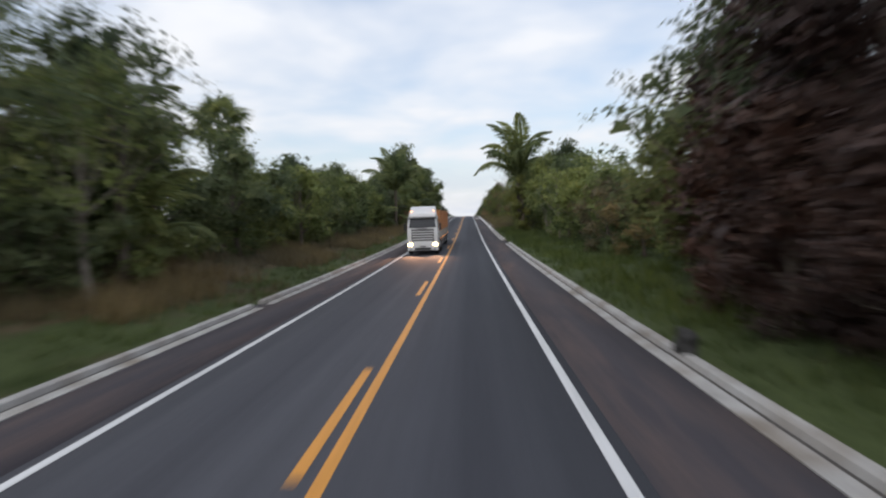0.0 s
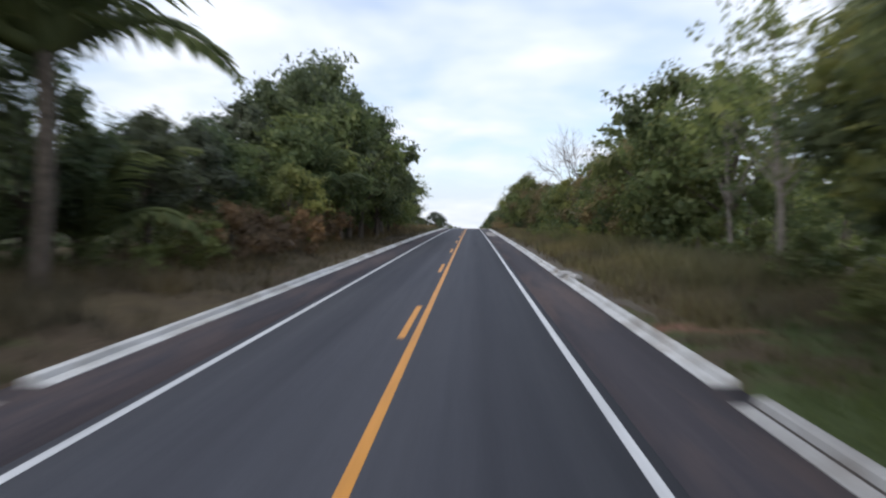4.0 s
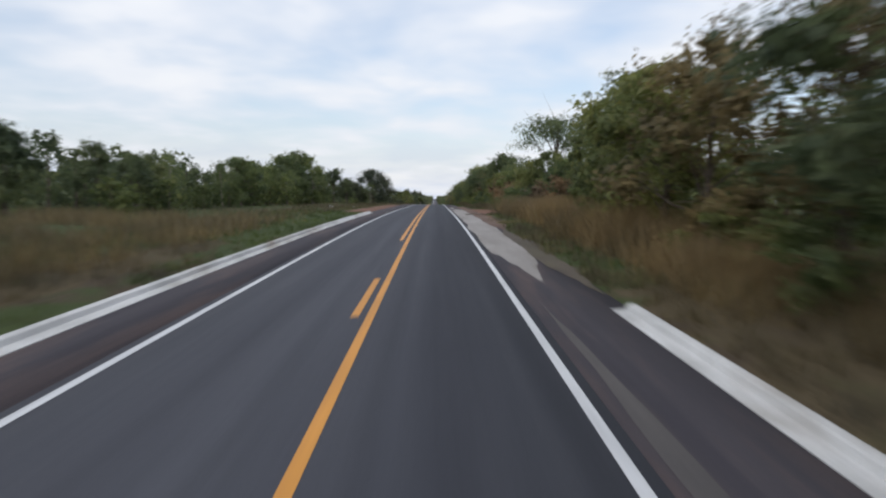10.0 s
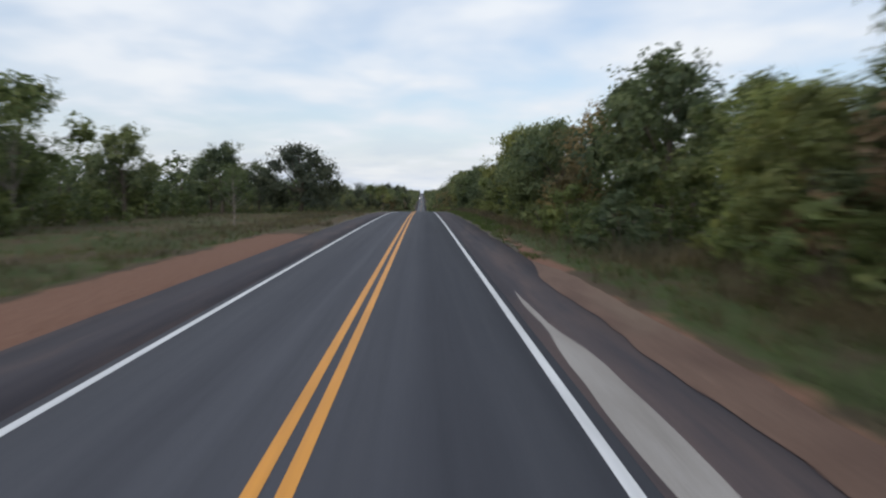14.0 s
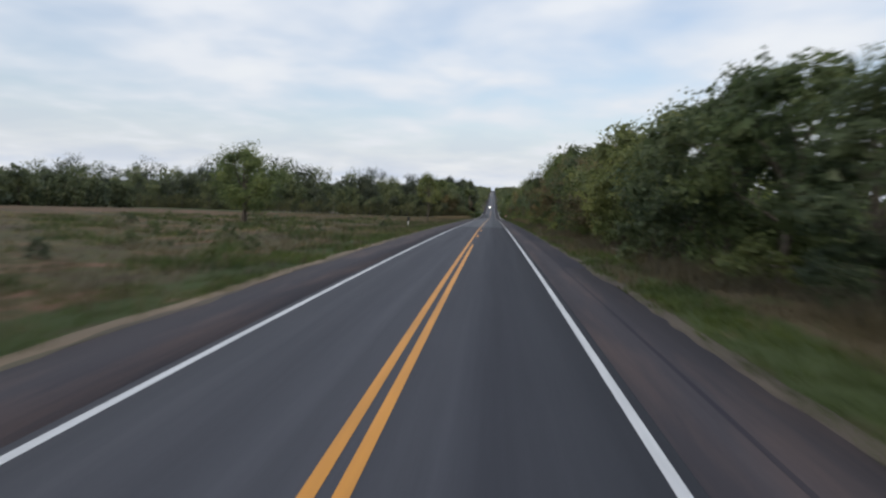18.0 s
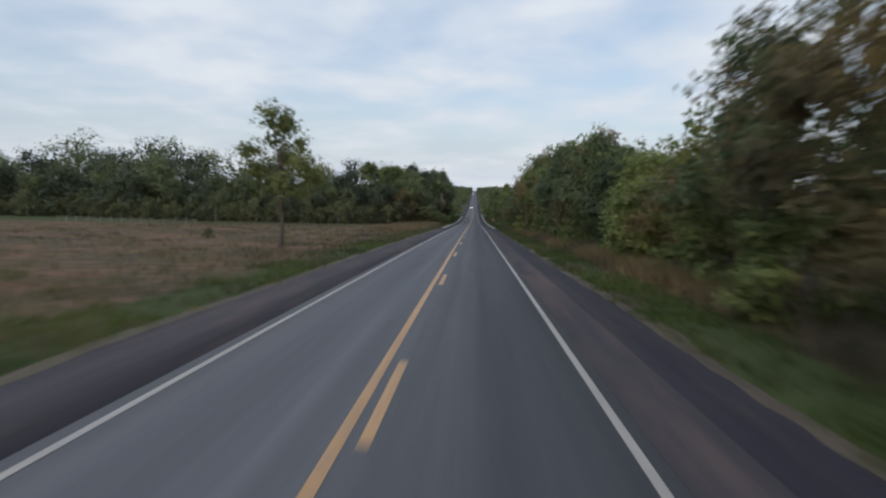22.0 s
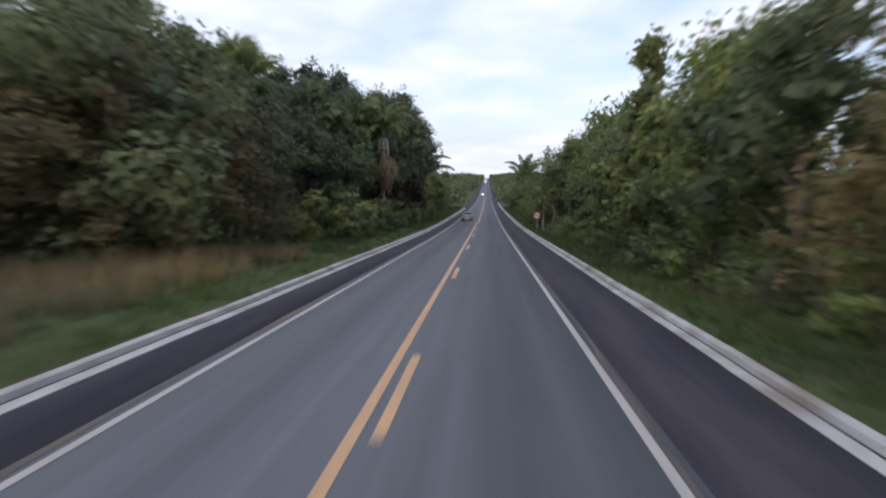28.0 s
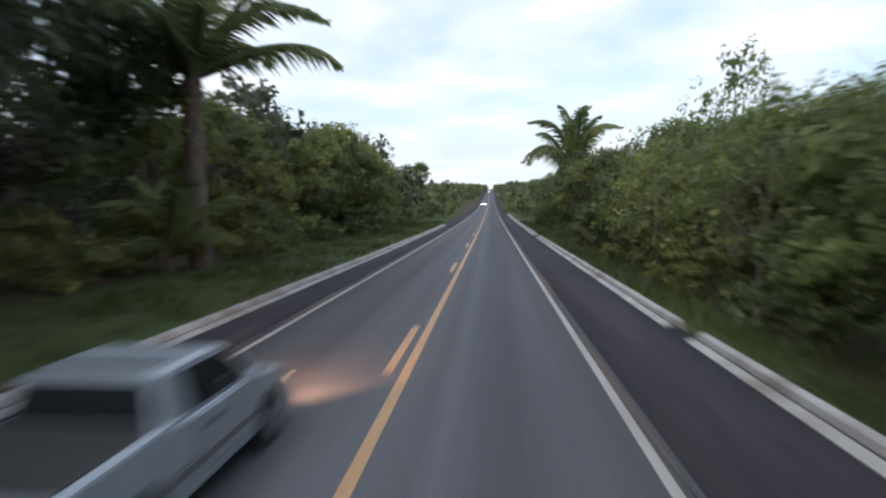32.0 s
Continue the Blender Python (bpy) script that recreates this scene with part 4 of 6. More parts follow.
# the wood behind the first row, one mesh a stretch
def woods(name, spots, seed, mat, leaf=0.38, n=260, label="dense dark wood behind the roadside trees", wide=0.44, firm=0.55, bark=M_BARK):
    rng = np.random.default_rng(seed)
    forms = []
    for k in range(5):
        lob = crown_lobes(rng, 1.0, wide, 0.10, 11, 0.95, 0.8)
        tw, d = lobe_points(rng, lob, n // 10, firm)
        at, d = np.repeat(tw, 10, axis=0), np.repeat(d, 10, axis=0)
        at = at + rng.normal(size=at.shape) * 0.022
        core, dc = lobe_points(rng, lob, n // 4, 0.2)
        core = lob_centre(lob, core, 0.8)
        forms.append((at, d, core, dc, tube([(0, 0, -0.03), (0.02, 0, 0.35), (0, 0.02, 0.75)], [0.022, 0.015, 0.006], 4)))
    crowns, stems = [], []
    for x, y, h in spots:
        at, d, core, dc, (tv, tf) = forms[rng.integers(5)]
        a = rng.uniform(0, 6.28)
        rot = np.array([[math.cos(a), -math.sin(a), 0], [math.sin(a), math.cos(a), 0], [0, 0, 1]])
        foot = np.array([x, y, float(ground_z(x, y))])
        sc = np.array([h * rng.uniform(0.9, 1.15), h * rng.uniform(0.9, 1.15), h])
        crowns.append(leaves(rng, (at * sc) @ rot.T + foot, leaf * min(1.3, max(0.8, h / 11)), d @ rot.T, 0.5))
        crowns.append(leaves(rng, (core * sc) @ rot.T + foot, leaf * 1.8 * min(1.3, max(0.8, h / 11)), dc @ rot.T, 0.55))
        stems.append((tv * h + foot, tf))
    top = tagged(new(name), label, "woods", kind="stuff")
    hang("crowns", mesh_of("crowns", *joined(crowns), mat), top)
    hang("stems", mesh_of("stems", *joined(stems), bark), top)


def scatter(y0, y1, x0, x1, gap, h, seed, side):
    """Uneven spots from x0 to x1 (numbers or functions of y) beside the road."""
    rng, out, y = random.Random(seed), [], y0
    while y < y1:
        a, b = (x0(y) if callable(x0) else x0), (x1(y) if callable(x1) else x1)
        x = a + rng.uniform(0, gap)
        while x < b:
            spot = (side * x, y + rng.uniform(-0.5, 0.5) * gap, h * rng.uniform(0.75, 1.2))
            if not any(a0 < spot[0] < a1 and b0 < spot[1] < b1 for a0, a1, b0, b1 in GLADES):
                out.append(spot)
            x += gap * rng.uniform(0.8, 1.25)
        y += gap * rng.uniform(0.85, 1.1)
    return out


FRONT = between((12, 672), (20, 660), (36, 655), (60, 648), (80, 650), (115, 660), (170, 668), (260, 675))


def pasture_wood(seed):
    """The wood that closes the pasture: low in front, tall behind."""
    rng, out = random.Random(seed), []
    for row_ in range(5):
        x = 16 + rng.uniform(0, 4)
        while x < 250:
            y = FRONT(x) + row_ * 8 + rng.uniform(-3.5, 3.5)
            if not (x < 24 and y > 668):
                out.append((-x, y, (11.8 + 2.7 * row_) * (1.0 if x < 26 else 0.89 if x < 58 else 1.14) * rng.uniform(0.78, 1.16) * (1.0 + 0.14 * math.sin(x / 19 + 1.0) + 0.10 * math.sin(x / 7))))
            x += (8.2 + x * 0.022) * rng.uniform(0.7, 1.35)
    return out


# how high the roadside trees stand along the way
TOP_RIGHT = between((-12, 10), (30, 8.6), (36, 5.5), (42, 6.0), (50, 7.0), (63, 8.5), (72, 9.6), (108, 9.8), (118, 10.6), (130, 9.6), (141, 8.0), (147, 6.2), (158, 7.3), (170, 6.4), (182, 6.9),
                    (190, 6.3), (196, 5.9), (202, 7.6), (208, 10.3), (214, 11.0), (220, 10.2), (226, 9.0), (238, 9.2), (250, 9.4), (256, 8.6), (260, 5.2), (268, 5.6), (273, 4.8), (284, 5.2), (291, 7.8),
                    (298, 5.0), (308, 6.6), (315, 5.8), (325, 6.6), (333, 6.9), (341, 9.6), (346, 8.6), (354, 8.2), (365, 8.3), (372, 9.4), (378, 9.6), (382, 6.8), (400, 6.4), (412, 7.0), (424, 8.4), (430, 9.4), (437, 8.6), (444, 8.8), (450, 10.2), (457, 10.6), (462, 7.6), (467, 7.6), (474, 10.4), (485, 11.6), (500, 11.8))
TOP_RIGHT_FAR = between((500, 11.8), (507, 10.4), (514, 8.4), (520, 6.3), (525, 7.0), (531, 6.4), (537, 6.7), (545, 9.6), (560, 10.4), (575, 10.4), (590, 12.0), (606, 12.0), (616, 10.5), (630, 7.8), (640, 8.6), (652, 10.2), (660, 11.2), (666, 12.0),
                        (671, 10.4), (676, 9.4), (682, 10.2), (688, 11.4), (696, 13.0), (702, 12.8), (708, 13.4), (716, 14.0), (722, 12.0), (726, 8.6), (733, 8.6), (742, 10.4), (748, 8.4), (758, 8.2), (770, 9.4), (800, 9.6), (850, 9.0))
TOP_LEFT = between((-12, 9.0), (22, 8.4), (28, 7.0), (36, 6.9), (60, 6.8), (76, 7.4), (92, 7.6), (112, 7.4), (119, 6.2), (126, 6.4), (131, 7.8), (136, 10.8), (143, 13.4), (150, 14.6), (161, 14.4), (165, 11.5), (169, 9.4), (173, 8.8), (182, 9.4), (192, 10.4), (197, 8.0), (205, 6.0))
TOP_LEFT_FAR = between((640, 9.5), (652, 12.5), (662, 13.4), (670, 12.2), (676, 11.2), (682, 10.0), (690, 11.2), (698, 14.5), (706, 16.6), (712, 18.0), (745, 19.0), (754, 14.0), (760, 10.4), (770, 8.3), (784, 10.0), (796, 12.0), (850, 9.0))

# stretches of wood
woods("woods", scatter(-30, 200, 18, 44, 7, 9, 1, -1), 1, M_LEAF_DARK)
woods("woods", scatter(205, 262, 58, 84, 7, 8, 2, -1) + scatter(262, 350, 30, 62, 7, 7.2, 3, -1) + scatter(350, 400, 27, 60, 8, 8, 33, -1), 2, M_LEAF_DARK, 0.42, 560)
woods("woods", scatter(395, 640, 150, 185, 10, 12, 34, -1), 14, M_LEAF_FAR, 0.75, 700, "dense dark wood along the pasture's far side", 0.5, 0.8)
_wood = pasture_wood(4)
_near, _far = [p for p in _wood if p[0] > -62], [p for p in _wood if p[0] <= -62]
woods("woods", _near[::2], 3, M_LEAF_FAR, 0.29, 4300, "dense grey-green wood beyond the pasture", 0.47, 0.75)
woods("woods", _near[1::2], 13, M_LEAF_DEEP, 0.29, 4300, "dense deep green wood beyond the pasture", 0.47, 0.75)
woods("woods", _far[::2], 15, M_LEAF_FAR, 0.40, 2000, "dense grey-green wood beyond the pasture", 0.47, 0.82)
woods("woods", _far[1::2], 16, M_LEAF_DEEP, 0.40, 2000, "dense deep green wood beyond the pasture", 0.47, 0.82)
_scrub = random.Random(61)
woods("scrub", [(-x, FRONT(x) - _scrub.uniform(3, 9), _scrub.uniform(4.2, 8.0)) for x in np.arange(20, 230, 2.6)], 23, M_SCRUB, 0.26, 1100, "grey-green scrub with pale stems along the edge of the wood", 0.5, 0.6, M_BARK_PALE)
woods("woods", scatter(668, 690, 19, 34, 8, 10, 5, -1) + scatter(712, 860, 16, 34, 6.5, 13, 25, -1), 4, M_LEAF_DEEP, 0.42, 600)
woods("woods", scatter(-30, 190, 17, 40, 7, 8, 6, 1), 5, M_LEAF)
woods("woods", scatter(190, 420, 16, 40, 7, 9, 7, 1), 6, M_LEAF_DARK)
woods("woods", scatter(420, 640, 15, 36, 7, 9, 8, 1), 7, M_LEAF)
woods("woods", scatter(640, 860, 15, 40, 7, 10, 9, 1), 8, M_LEAF)
woods("far_woods", scatter(835, 2250, 8.8, 28, 11, 9, 10, -1) + scatter(835, 2250, 8.8, 28, 11, 9, 11, 1) + scatter(860, 2250, 30, 62, 20, 12, 20, -1) + scatter(860, 2250, 30, 62, 20, 12, 21, 1), 9, M_LEAF_FAR, 1.1, 150, label="distant dark wood on the rising hill")
woods("far_woods", scatter(700, 2300, 120, 420, 55, 13, 12, -1) + scatter(640, 2300, 60, 420, 55, 13, 13, 1) + scatter(-100, 640, 42, 300, 25, 10, 14, 1) + scatter(-100, 200, 48, 300, 25, 10, 15, -1) + scatter(200, 700, 195, 330, 24, 11, 16, -1), 10, M_LEAF_FAR, 2.8, 95, label="distant hazy wood over the low hills")

# undergrowth between the trunks
woods("undergrowth", scatter(-12, 110, 15, 20, 4, 3.6, 41, -1) + scatter(112, 204, 13.5, 19, 4, 3.8, 42, -1) + scatter(664, 712, 18, 25, 4.5, 4.6, 43, -1) + scatter(690, 830, 15, 20, 4.5, 4.0, 44, -1) + scatter(690, 830, 14, 20, 4.5, 4.0, 45, 1),
      21, M_LEAF_DARK, 0.24, 620, "dense dark undergrowth between the roadside trunks", 0.62)
woods("undergrowth", scatter(207, 262, 36, 48, 4.5, 3.6, 46, -1) + scatter(266, 345, 23.5, 28, 4, 3.6, 47, -1) + scatter(345, 392, 26, 33, 4.5, 3.6, 48, -1) + scatter(30, 690, 13.2, 17, 5.0, 4.2, 49, 1),
      22, M_LEAF, 0.24, 620, "leafy green undergrowth below the trees", 0.62)

# left side
row(-1, 25, 60, between((25, 13), (60, 14)), 4, 5.5, ["broad", "broad2", "broad", "open2"], top=TOP_LEFT, ref=9.5)
row(-1, 60, 112, 14, 4, 5.5, ["broad", "broad2"], top=TOP_LEFT, ref=9.5)
row(-1, 114, 206, between((114, 12.5), (132, 12.5), (142, 9.6), (175, 9.6), (206, 12)), 2, 5.2, ["broad2", "tall", "broad", "broad"], top=TOP_LEFT, ref=9.5)
row(-1, 118, 196, 14.5, 3, 6.5, ["tall", "broad2"], top=TOP_LEFT, ref=9.5)
row(-1, 264, 302, between((264, 29), (280, 25), (302, 24.6)), 5, 5.4, ["broad2", "open2", "broad", "broad2"], 0.66, 0.86)
row(-1, 302, 345, 24.4, 5, 5.4, ["broad2", "open2", "broad", "broad2", "broad"], 0.82, 1.06)
row(-1, 664, 752, between((664, 16), (700, 16), (706, 14.0)), 3.5, 6.0, ["tall", "tall", "broad2", "tall2"], top=TOP_LEFT_FAR, ref=12.5)
row(-1, 756, 800, 13.2, 3.5, 5.6, ["broad", "broad2", "broad3", "tall2"], top=TOP_LEFT_FAR, ref=12.5)
row(-1, -12, 110, 11, 3, 8, ["shrub3", "shrub", "shrub2"], 0.5, 0.9)
row(-1, 110, 200, 9.5, 4, 11, ["shrub", "dryshrub"], 0.4, 0.8)
row(-1, 114, 140, 9.3, 2.0, 2.8, ["dryshrub", "dryshrub", "shrub2"], 0.6, 0.95)
row(-1, 668, 820, 10.5, 3.5, 6, ["shrub", "shrub2", "shrub3"], 0.7, 1.1)
# right side
row(1, 24, 58, 11.5, 3.5, 5.2, ["broad", "broad2", "open2", "olive"], top=TOP_RIGHT)
row(1, 58, 86, 11.5, 3.5, 4.4, ["open2", "open", "tall2", "open2", "broad2"], top=TOP_RIGHT)
row(1, 88, 108, 11.5, 3.5, 5.2, ["broad", "broad2", "broad3"], top=TOP_RIGHT)
row(1, 96, 136, between((96, 12.8), (110, 12.8), (116, 14.6)), 3, 5.2, ["broad", "broad3", "broad", "open2"], top=TOP_RIGHT)
row(1, 136, 198, between((136, 13.5), (146, 14.5), (190, 14), (198, 12.5)), 3.5, 5.0, ["broad", "broad3", "broad3", "olive"], top=TOP_RIGHT)
row(1, 108, 198, 10.5, 4, 7, ["shrub2"], 0.35, 0.6)
row(1, 140, 172, 9.8, 2.5, 2.6, ["shrub2"], 0.45, 0.7)
row(1, 199, 258, between((199, 11.5), (236, 11.3), (258, 12.5)), 2.5, 5.0, ["broad2", "broad", "olive", "broad3"], top=TOP_RIGHT)
row(1, 258, 284, 13.5, 3, 5.5, ["broad2", "broad"], top=TOP_RIGHT)
row(1, 286, 345, 14, 4, 5.5, ["broad2", "broad", "broad3"], top=TOP_RIGHT)
row(1, 345, 500, 11.4, 2.5, 5.2, ["broad", "broad2", "broad3", "broad2", "olive"], top=TOP_RIGHT)
row(1, 500, 655, 11.6, 2.5, 5.2, ["broad", "broad2", "broad3", "olive"], top=TOP_RIGHT_FAR)
row(1, 655, 690, 11.6, 2.5, 5.0, ["broad2", "tall", "broad2", "broad"], top=TOP_RIGHT_FAR)
row(1, 690, 745, 13.0, 3, 5.5, ["open", "open2", "broad2", "open2", "tall"], top=TOP_RIGHT_FAR)
row(1, 694, 728, 15.2, 3, 4.8, ["open2", "open", "open2"], top=between((694, 16.0), (702, 17.5), (708, 16.5), (716, 17.5), (724, 18.0), (728, 14.5)), ref=16)
row(1, 730, 800, 15.2, 3, 5.0, ["broad", "open2"], top=between((730, 11.6), (800, 12.0)), ref=16)
row(1, 747, 830, 11.6, 3, 5.2, ["broad", "broad2", "broad3", "open2"], top=TOP_RIGHT_FAR)
row(1, 24, 108, 10.5, 3.5, 7, ["shrub", "shrub2", "shrub3", "shrub"], 0.6, 1.0)
row(1, 108, 198, between((108, 13.6), (140, 13.4), (185, 13.0), (198, 12)), 3, 5, ["shrub", "shrub2", "shrub2"], 0.7, 1.0)
row(1, 198, 345, 10.3, 3.0, 5.5, ["shrub", "shrub2", "shrub3", "shrub"], 0.6, 1.0)
row(1, 345, 650, 9.9, 2.2, 5.0, ["shrub", "shrub2", "shrub3", "shrub2"], 0.6, 1.05)
row(1, 650, 708, 9.9, 2.2, 4.6, ["shrub3", "shrub3", "shrub"], 0.7, 1.05)
row(1, 706, 718, 10.9, 1.5, 2.8, ["shrub3", "shrub", "shrub3"], 0.6, 0.85)
row(1, 708, 740, 12.2, 1.5, 6.5, ["shrub", "shrub2"], 0.6, 0.9)
row(1, 740, 830, 10.0, 2.5, 5.5, ["shrub", "shrub2", "shrub3", "shrub2"], 0.6, 1.05)
row(1, 262, 330, 12.5, 3, 9, ["dryshrub", "shrub2"], 0.7, 1.0)

# single plants that stand out
plant("palm_tall", -11.5, 105.5, 1.22, 20, 1.05)
plant("palm_tall", 9.9, 89.0, 1.30, 140, 1.14, label="tall feather palm above a trunk wrapped in climbing leaves")
plant("vine", 10.0, 88.6, 1.3, 0, 0.8)
plant("fan_palm", -21.0, 53.0, 1.15, 60)
plant("fan_palm", -17.5, 29.0, 0.95, 10)
plant("palm_low", -14.6, 25.5, 1.0, 30)
plant("broad2", -16.5, 15.0, 0.95, 30)
plant("broad2", -17.0, 22.0, 0.9, 200)
plant("palm_tall", -14.8, 25.5, 0.85, 100, 1.0)
for _x, _y in ((-12.6, 10.5), (-13.4, 14.5), (-12.8, 18.5), (-13.8, 22.0)):
    plant("shrub3", _x, _y, 1.25, _y * 40)
plant("open", -12.4, 14.5, 1.22, 30)
plant("open", -14.8, 20.0, 1.18, 130)
plant("open", -12.0, 22.5, 1.15, 250)
plant("open2", -11.0, 19.0, 1.05, 200)
plant("open2", 12.8, 67.4, 1.15, 40)
plant("broad", -12.5, 49.0, 0.85, 80)
plant("broad3", -10.6, 126.0, 0.75, 30, 1.0)
plant("palm", -11.0, 134.0, 0.85, 30, 1.15)
plant("broad2", -9.2, 153.0, 1.4, 30, 1.0)
plant("tall", -9.8, 159.0, 0.92, 30, 1.0)
plant("palm_low", -13.5, 96.0, 0.9, 200)
plant("palm", 17.5, 147.5, 1.0, 10, 1.4)
plant("broad", -13.2, 132.0, 0.9, 60)
plant("palm_low", 15.0, 84.0, 0.8, 50)
plant("palm_low", -14.5, 112.0, 1.05, 150)
plant("dead", 16.0, 170.0, 1.5, 0, 1.25)
plant("dead", 17.6, 164.0, 1.3, 90, 1.2)
plant("dead", -19.5, 88.0, 1.0, 30)
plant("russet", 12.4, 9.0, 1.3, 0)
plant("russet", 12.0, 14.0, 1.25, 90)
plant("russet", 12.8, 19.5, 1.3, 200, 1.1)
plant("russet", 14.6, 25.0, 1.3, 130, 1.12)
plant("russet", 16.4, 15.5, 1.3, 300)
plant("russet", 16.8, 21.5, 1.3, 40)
# bushes in the shade-darkened leaf colour, added where the verge lies in shadow
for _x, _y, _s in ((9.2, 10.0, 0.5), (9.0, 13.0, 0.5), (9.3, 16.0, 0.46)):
    plant("russet", _x, _y, _s, _y * 70, 1.1, label="reddish-brown bush at the foot of the trees, shade put into its colour")
plant("open", 10.6, 20.0, 1.05, 60)
plant("broad2", -13.5, 203.5, 0.95, 10)
plant("open2", -14.0, 211.5, 1.05, 100, label="low spreading tree standing alone in dry grass")
plant("broad2", -15.2, 231.0, 1.36, 40, 0.70, label="low spreading tree standing alone in dry grass")
plant("slim", -11.0, 222.0, 0.55, 10)
plant("broad2", 12.0, 210.0, 1.1, 20)
plant("broad", 10.6, 205.0, 0.9, 80)
plant("broad3", 15.0, 303.0, 0.76, 120)
plant("umbrella", 16.4, 292.0, 1.17, 0)
plant("broad3", 15.2, 288.0, 1.0, 40)
plant("broad3", 13.6, 291.0, 0.85, 140)
plant("broad2", 14.5, 259.0, 0.85, 200)
plant("broad2", 12.7, 255.5, 1.03, 300)
plant("dryshrub", 12.6, 299.0, 1.0, 0)
plant("shrub2", 11.4, 295.0, 0.95, 0)
plant("dryshrub", 13.0, 308.5, 1.1, 70)
plant("shrub2", 11.6, 304.0, 0.85, 200)
plant("dryshrub", 12.0, 268.0, 1.0, 70)
plant("broad3", 12.5, 322.0, 0.78, 10)
plant("broad", -28.5, 334.0, 1.2, 0)
plant("broad2", -29.0, 342.0, 1.38, 70)
plant("broad", -28.5, 349.5, 1.36, 160)
plant("broad2", -29.0, 312.0, 0.82, 0)
plant("open2", -13.5, 352.0, 0.62, 0)
plant("spreading", -17.8, 398.0, 1.32, 0, 1.0)
plant("broad2", -30.0, 398.0, 1.5, 50, 0.9)
plant("broad2", -29.0, 366.0, 1.15, 60)
plant("broad2", 13.0, 395.0, 0.85, 30)
plant("broad2", -24.0, 385.0, 0.85, 90)
plant("broad2", -34.0, 404.0, 1.25, 10)
plant("broad2", -27.0, 408.0, 1.05, 190)
plant("open", 15.0, 381.5, 1.12, 20)
plant("open", 15.7, 444.0, 0.85, 50)
plant("round", -33.5, 475.5, 1.24, 0, 1.05, label="round-crowned tree standing alone in the pasture")
plant("tall2", 11.8, 482.0, 0.95, 0)
plant("dead", 13.0, 503.0, 1.1, 0)
plant("open2", 13.2, 512.5, 1.0, 0, 1.45)
plant("lone", -14.4, 538.0, 1.11, 0)
plant("open2", 13.6, 537.0, 0.95, 30, 1.1)
plant("tall2", 12.6, 584.5, 1.05, 30)
plant("palm_skirt", -11.2, 705.5, 0.96, 0, 1.0)
plant("palm_skirt", -14.0, 704.0, 0.92, 80, 1.0)
plant("tall", -18.0, 713.0, 1.55, 20)
plant("tall", -15.5, 722.0, 1.45, 120)
plant("fan_palm", -21.0, 720.0, 1.5, 0)
plant("fan_palm", -24.0, 690.0, 1.45, 40)
plant("fan_palm", -19.0, 683.0, 1.36, 70)
plant("fan_palm", -22.5, 671.0, 1.42, 110)
plant("fan_palm", -30.5, 668.0, 1.5, 200)
plant("tall", -16.5, 692.0, 0.95, 70)
plant("tall", -18.5, 699.0, 1.3, 170)
plant("fan_palm", -26.5, 676.0, 1.45, 20)
plant("tall", -24.5, 706.5, 1.5, 30, 1.12)
plant("tall", -22.5, 714.0, 1.6, 150, 1.15)
plant("tall", -19.5, 718.0, 1.5, 280)
plant("shrub2", -11.0, 688.0, 1.65, 0)
plant("shrub2", -12.0, 681.0, 1.45, 80)
plant("vine", 11.0, 671.5, 1.4, 40, 1.2)
plant("tall2", 11.8, 677.5, 0.85, 0)
plant("open2", 10.4, 715.5, 1.3, 0, 1.0)
plant("open2", 9.9, 721.5, 1.35, 120, 1.12)
plant("open", 14.5, 719.0, 1.15, 50, 1.1)
plant("open2", 14.5, 733.0, 1.4, 200, 1.15)
for _x, _y, _s in ((11.0, 711.5, 0.9), (11.6, 717.5, 0.9), (12.2, 709.5, 1.2), (13.0, 714.5, 1.25), (12.6, 719.5, 1.2)):
    plant("shrub3", _x, _y, _s, _y * 50)
plant("tall2", 12.3, 713.0, 1.1, 40, 1.1)
plant("tall2", 13.2, 717.0, 1.1, 160, 1.08)
plant("palm", 12.2, 807.0, 1.42, 0, 1.3)
plant("palm_shaggy", -11.7, 755.0, 1.27, 100)
plant("palm_low", -12.2, 753.0, 0.7, 60)
plant("open2", 25.0, 788.0, 1.6, 40, 1.5, label="tall thin see-through tree standing above the wood")
plant("fan_palm", -15.6, 870.0, 1.05, 0)
plant("broad", -13.0, 794.0, 1.15, 0)
plant("open2", 11.4, 741.0, 1.12, 0)
plant("open2", 12.0, 752.5, 1.15, 100)
plant("broad3", 14.0, 773.0, 1.1, 100)
plant("palm", 11.4, 735.0, 0.64, 60, label="small palm with a shaggy trunk above the bushes")
plant("tall", -18.5, 711.5, 1.6, 320)
plant("tall", -14.8, 718.0, 1.6, 60)
plant("tall", -12.5, 729.0, 1.45, 20, 1.2)
plant("tall", -12.2, 737.0, 1.4, 120, 1.2)
plant("tall", -13.6, 744.0, 1.4, 200, 1.15)
plant("tall2", 12.3, 74.5, 0.95, 0)
plant("tall2", 15.2, 69.5, 0.9, 70)
plant("shrub3", -10.2, 698.0, 1.1, 0)
plant("shrub", -10.0, 709.0, 1.0, 40)
plant("withered", 12.4, 629.0, 1.0, 40)
plant("withered", 12.8, 635.5, 0.9, 240)
plant("withered", 12.8, 622.5, 0.95, 140)
plant("open", 14.0, 374.5, 1.15, 200)
plant("olive", -15.5, 661.0, 1.15, 20)
plant("olive", -19.5, 657.0, 1.1, 120)
plant("olive", -14.5, 669.0, 1.2, 220)
